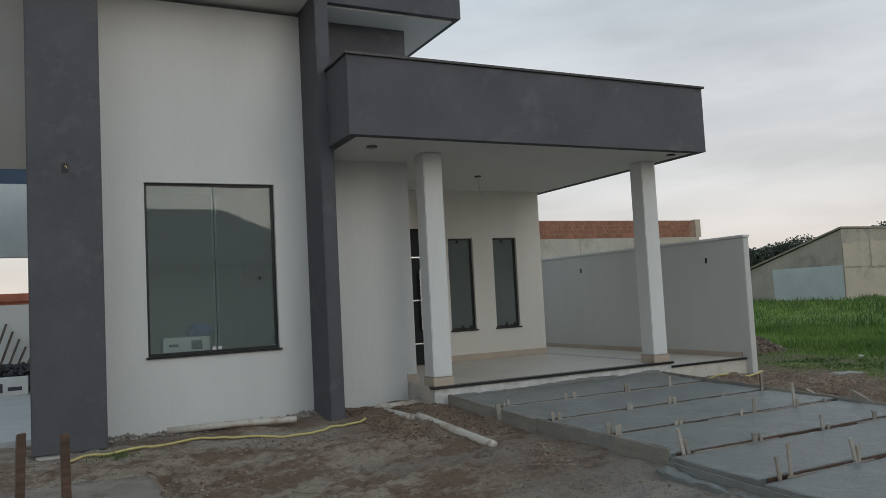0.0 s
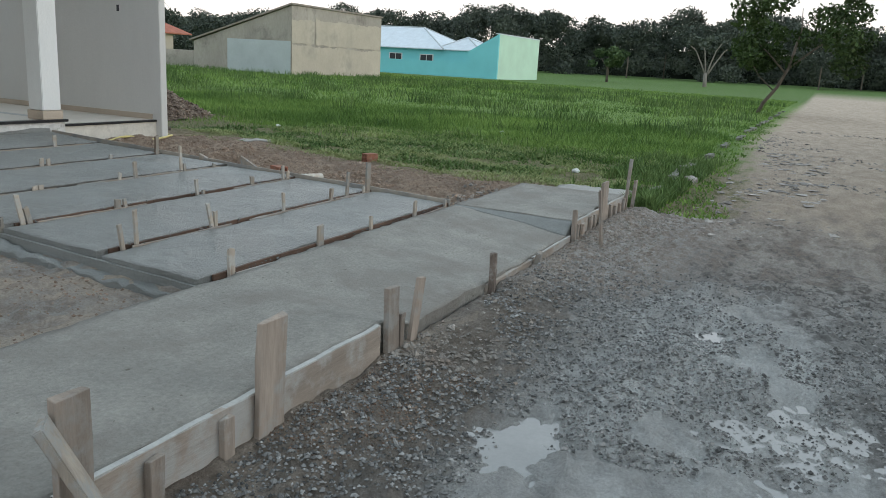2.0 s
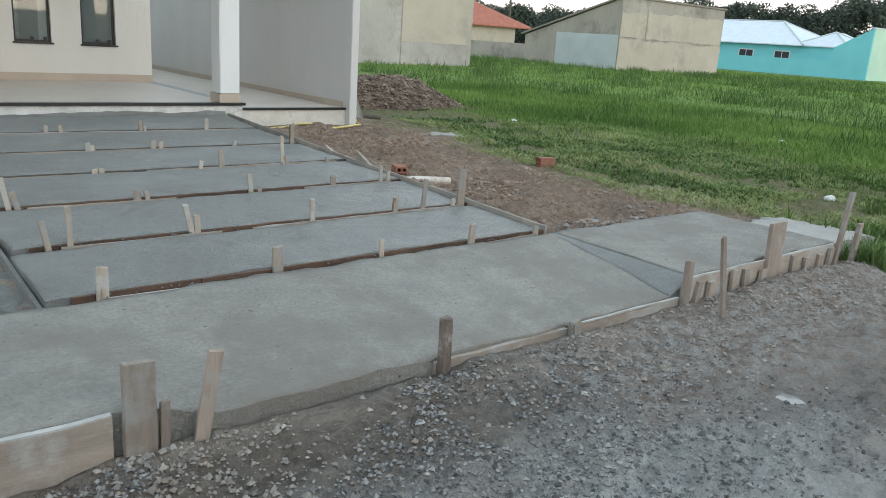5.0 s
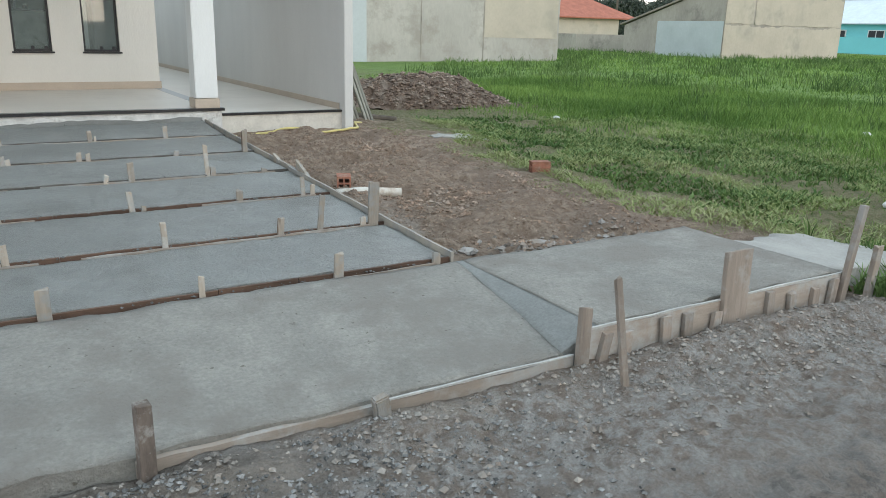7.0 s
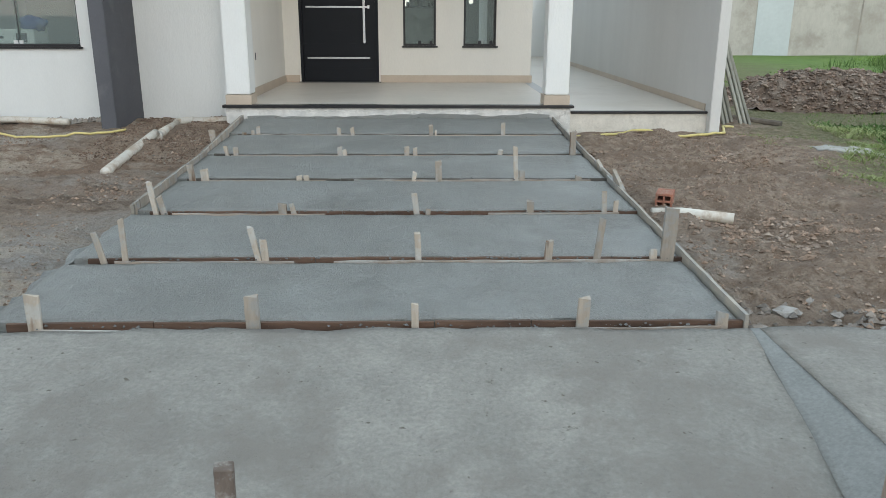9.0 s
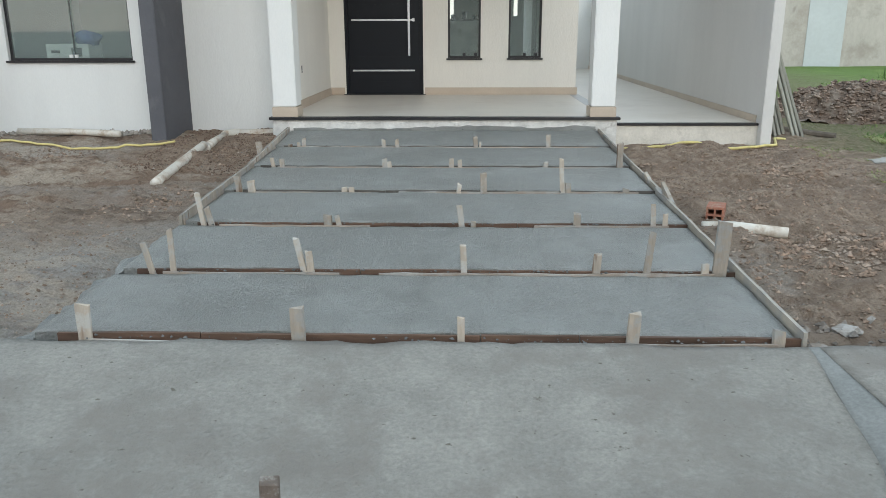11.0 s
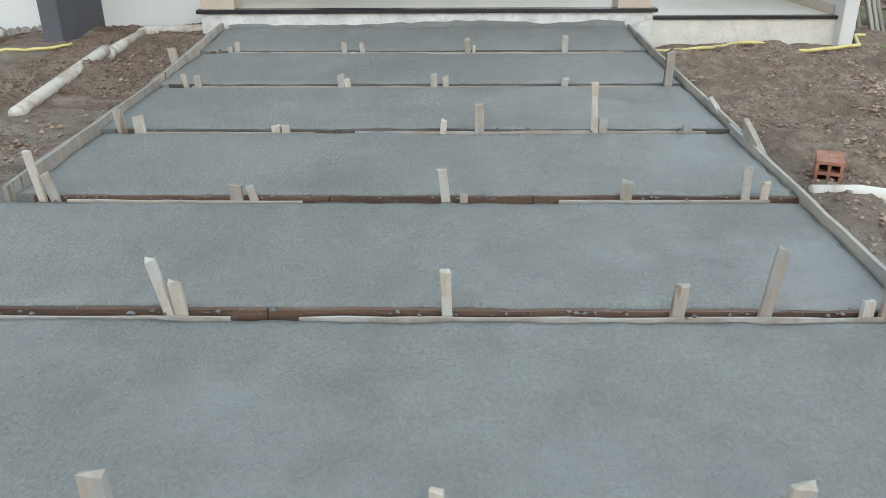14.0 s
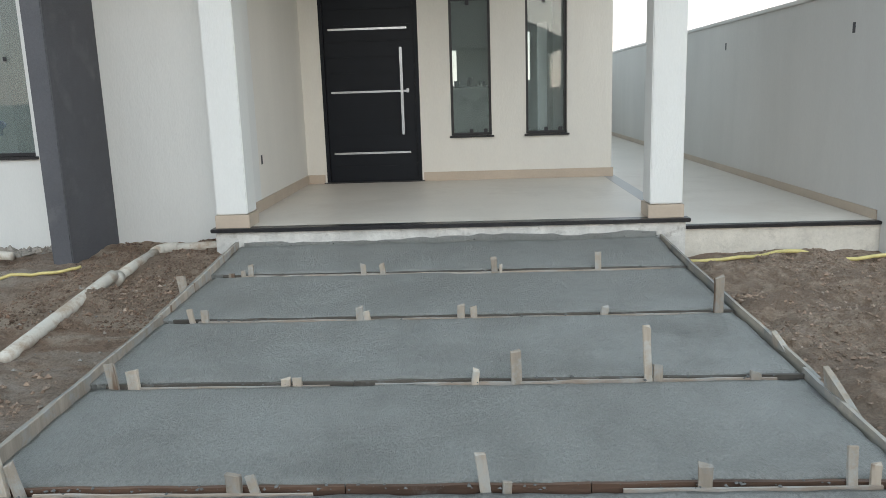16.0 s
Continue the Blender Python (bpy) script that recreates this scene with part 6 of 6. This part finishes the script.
for i in range(5):
    tagged(link_bm("tool_handle", tube([(-0.95 + i * 0.12, 15.1, 0.33), (-0.62 + i * 0.10, 15.9 - i * 0.02, 1.45 - i * 0.14)], 0.02, 8), M_BARK), "dark tool handle leaning in the side yard", "tool", "tools beside the house")
p = scatter(500, -1.6, -0.15, 14.7, 15.5)
rocks("rubble", p, R.uniform(0.03, 0.11, len(p)), M_PLASTIC, "dark heap of building waste in the side yard", "rubble", R, 0.75, lambda x, y: 0.35 + 0.35 * np.exp(-((y - 15.2) / 0.3) ** 2) + 0 * x)

box = thing("printed_carton", "printed carton on the front room floor behind glass", "carton", (1.22, 9.2, 0.42))
part("body", boxes((0, 0.5, 0, 0.35, 0, 0.80), bevel=0.006), M_CARD, box)
part("print", boxes((0.3, 0.42, -0.004, -0.001, 0.66, 0.76), (0.06, 0.16, -0.004, -0.001, 0.7, 0.73)), M_INK, box)
bm = bmesh.new()
bmesh.ops.create_icosphere(bm, subdivisions=3, radius=0.14)
for vv in bm.verts:
    vv.co.z *= 0.6
    vv.co += vv.co.normalized() * noise.noise(vv.co * 14) * 0.06
ob = link_bm("crumpled_cloth", bm, M_BLUE, smooth=True)
ob.location = (1.66, 9.37, 1.28)
tagged(ob, "crumpled blue cloth on a carton", "cloth")


# ---- trees ----
def leaf_cloud(centres, radii, count, size, rng, squash=0.75):
    """Leaf cards spread through the outer shell of several clumps."""
    w = np.array(radii) ** 2
    pick = rng.choice(len(centres), count, p=w / w.sum())
    d = rng.normal(size=(count, 3))
    d /= np.linalg.norm(d, axis=1)[:, None]
    rad = np.array(radii)[pick] * rng.uniform(0.55, 1.08, count)
    c = np.array(centres)[pick] + d * rad[:, None] * np.array([1, 1, squash])
    a = rng.normal(size=(count, 3))
    a /= np.linalg.norm(a, axis=1)[:, None]
    b = np.cross(a, rng.normal(size=(count, 3)))
    b /= np.linalg.norm(b, axis=1)[:, None]
    s = size * rng.uniform(0.5, 1.4, count)[:, None]
    V = np.stack([c - a * s, c - b * s * 0.55, c + a * s, c + b * s * 0.55], 1).reshape(-1, 3)
    F = np.arange(count * 4).reshape(-1, 4)
    return V, F


def tree(name, at, trunk, limbs, clumps, count, leaf, label, bark, seed, leaves=None):
    rng = np.random.RandomState(seed)
    t = thing(name, label, "tree", at)
    part("trunk", tube(trunk[0], trunk[1], 10, trunk[2]), bark, t, smooth=True)
    for pts, r in limbs:
        part("limb", tube(pts, r, 7, 0.35), bark, t, smooth=True)
    if count:
        V, F = leaf_cloud([c[:3] for c in clumps], [c[3] for c in clumps], count, leaf, rng)
        ob = mesh_from("crown", V, F, leaves or M_LEAF)
        ob.parent = t


rt = random.Random(5)
cl = [(0.16 * i - 2.2 + rt.uniform(-1.0, 1.0), rt.uniform(-3.6, 1.6) - 0.6, 3.7 + rt.uniform(-1.3, 1.9), rt.uniform(0.35, 0.85)) for i in range(30)]
tree("leaning_tree", (40.6, 2.97, -0.05), ([(0, 0, -0.2), (0, -0.25, 0.5), (0, -0.75, 1.25), (0, -1.1, 2.1), (0.1, -1.3, 3.3)], 0.10, 0.5),
     [([(0, -1.0, 1.9), (0.2, -0.2, 2.7), (0.3, 0.7, 3.5)], 0.05), ([(0, -1.1, 2.1), (-0.4, -2.1, 3.0), (-0.3, -3.0, 3.7)], 0.05), ([(0, -1.2, 2.6), (0.6, -1.4, 3.8), (0.8, -1.3, 4.8)], 0.045), ([(0, -0.6, 1.1), (0.1, 0.1, 1.7), (0.1, 0.5, 2.3)], 0.028)],
     cl, 9500, 0.10, "leaning tree with dense dark green crown at the roadside", M_BARK, 4)
cl = [(rt.uniform(-2.6, 2.6), rt.uniform(-3.4, 3.4), 6.3 + rt.uniform(-0.7, 0.7), rt.uniform(0.4, 0.8)) for _ in range(16)]
tree("pale_tree", (118, 15.8, 0), ([(0, 0, -0.3), (0, 0.1, 2.2)], 0.3, 0.8),
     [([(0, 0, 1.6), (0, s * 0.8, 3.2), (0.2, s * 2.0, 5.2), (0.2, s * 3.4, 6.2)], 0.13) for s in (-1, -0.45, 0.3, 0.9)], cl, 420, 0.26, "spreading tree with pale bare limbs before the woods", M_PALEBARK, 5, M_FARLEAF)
cl = [(rt.uniform(-1.5, 1.5), rt.uniform(-2.6, 2.6), 3.9 + rt.uniform(-1.3, 1.1), rt.uniform(0.5, 0.95)) for _ in range(14)]
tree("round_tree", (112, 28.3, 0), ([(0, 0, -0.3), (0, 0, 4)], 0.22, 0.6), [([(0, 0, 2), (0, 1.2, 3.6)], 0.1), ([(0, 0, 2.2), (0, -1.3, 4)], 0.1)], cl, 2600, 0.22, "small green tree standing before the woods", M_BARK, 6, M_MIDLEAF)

rng = np.random.RandomState(11)
cs, rs = [], []
trunks = bmesh.new()
ang = np.linspace(-16, 78, 120)
for i, a in enumerate(ang):
    dist = 165 + 14 * math.sin(i * 1.7) + rng.uniform(-8, 8)
    x, y = math.cos(radians(a)) * dist, math.sin(radians(a)) * dist
    top = float(np.interp(a, [-16, 0, 12, 22, 27, 31, 36, 44, 78], [11.2, 11.6, 12.3, 12.0, 11.0, 9.2, 8.2, 6.9, 6.3])) * (0.82 + 0.42 * float(vnoise(i * 0.37, 3, 1.0))) + rng.uniform(-0.9, 1.3)
    wide = rng.uniform(3.0, 5.2)
    # rounded crown: clumps over a dome, then a shaggy understorey
    for k in range(15):
        u, w = rng.uniform(0, 6.28), math.sqrt(rng.uniform(0.02, 1))
        cs.append((x + wide * w * math.cos(u), y + wide * w * math.sin(u), top * 0.45 + (top * 0.45) * math.sqrt(max(1 - w * w, 0)) + rng.uniform(-0.5, 0.3)))
        rs.append(rng.uniform(1.3, 2.3))
    for k in range(6):
        cs.append((x + rng.uniform(-3, 3), y + rng.uniform(-3, 3), rng.uniform(0.8, top * 0.45)))
        rs.append(rng.uniform(1.2, 2.2))
    if i % 3 == 0:
        cube(trunks, x - 5.2, x - 5.05, y - 0.1, y + 0.1, -0.5, top * 0.4)
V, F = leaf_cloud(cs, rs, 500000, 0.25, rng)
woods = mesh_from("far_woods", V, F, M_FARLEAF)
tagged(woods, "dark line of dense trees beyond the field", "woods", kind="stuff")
tagged(link_bm("far_trunks", trunks, M_BARK), "tree trunks at the edge of the distant woods", "woods", kind="stuff")
# added near-black sheet that stands for the shade between the far trees
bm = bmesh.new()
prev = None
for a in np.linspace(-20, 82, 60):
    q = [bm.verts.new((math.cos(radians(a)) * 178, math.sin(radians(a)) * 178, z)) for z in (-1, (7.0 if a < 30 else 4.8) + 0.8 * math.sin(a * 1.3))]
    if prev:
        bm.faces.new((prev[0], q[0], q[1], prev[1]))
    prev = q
tagged(link_bm("backdrop", bm, mat("painted woods shade", (0.012, 0.016, 0.011), 1.0, 0.5, 0.3, 0.0)), "near-black sheet in place of shade inside the distant woods", "backdrop", kind="structure")
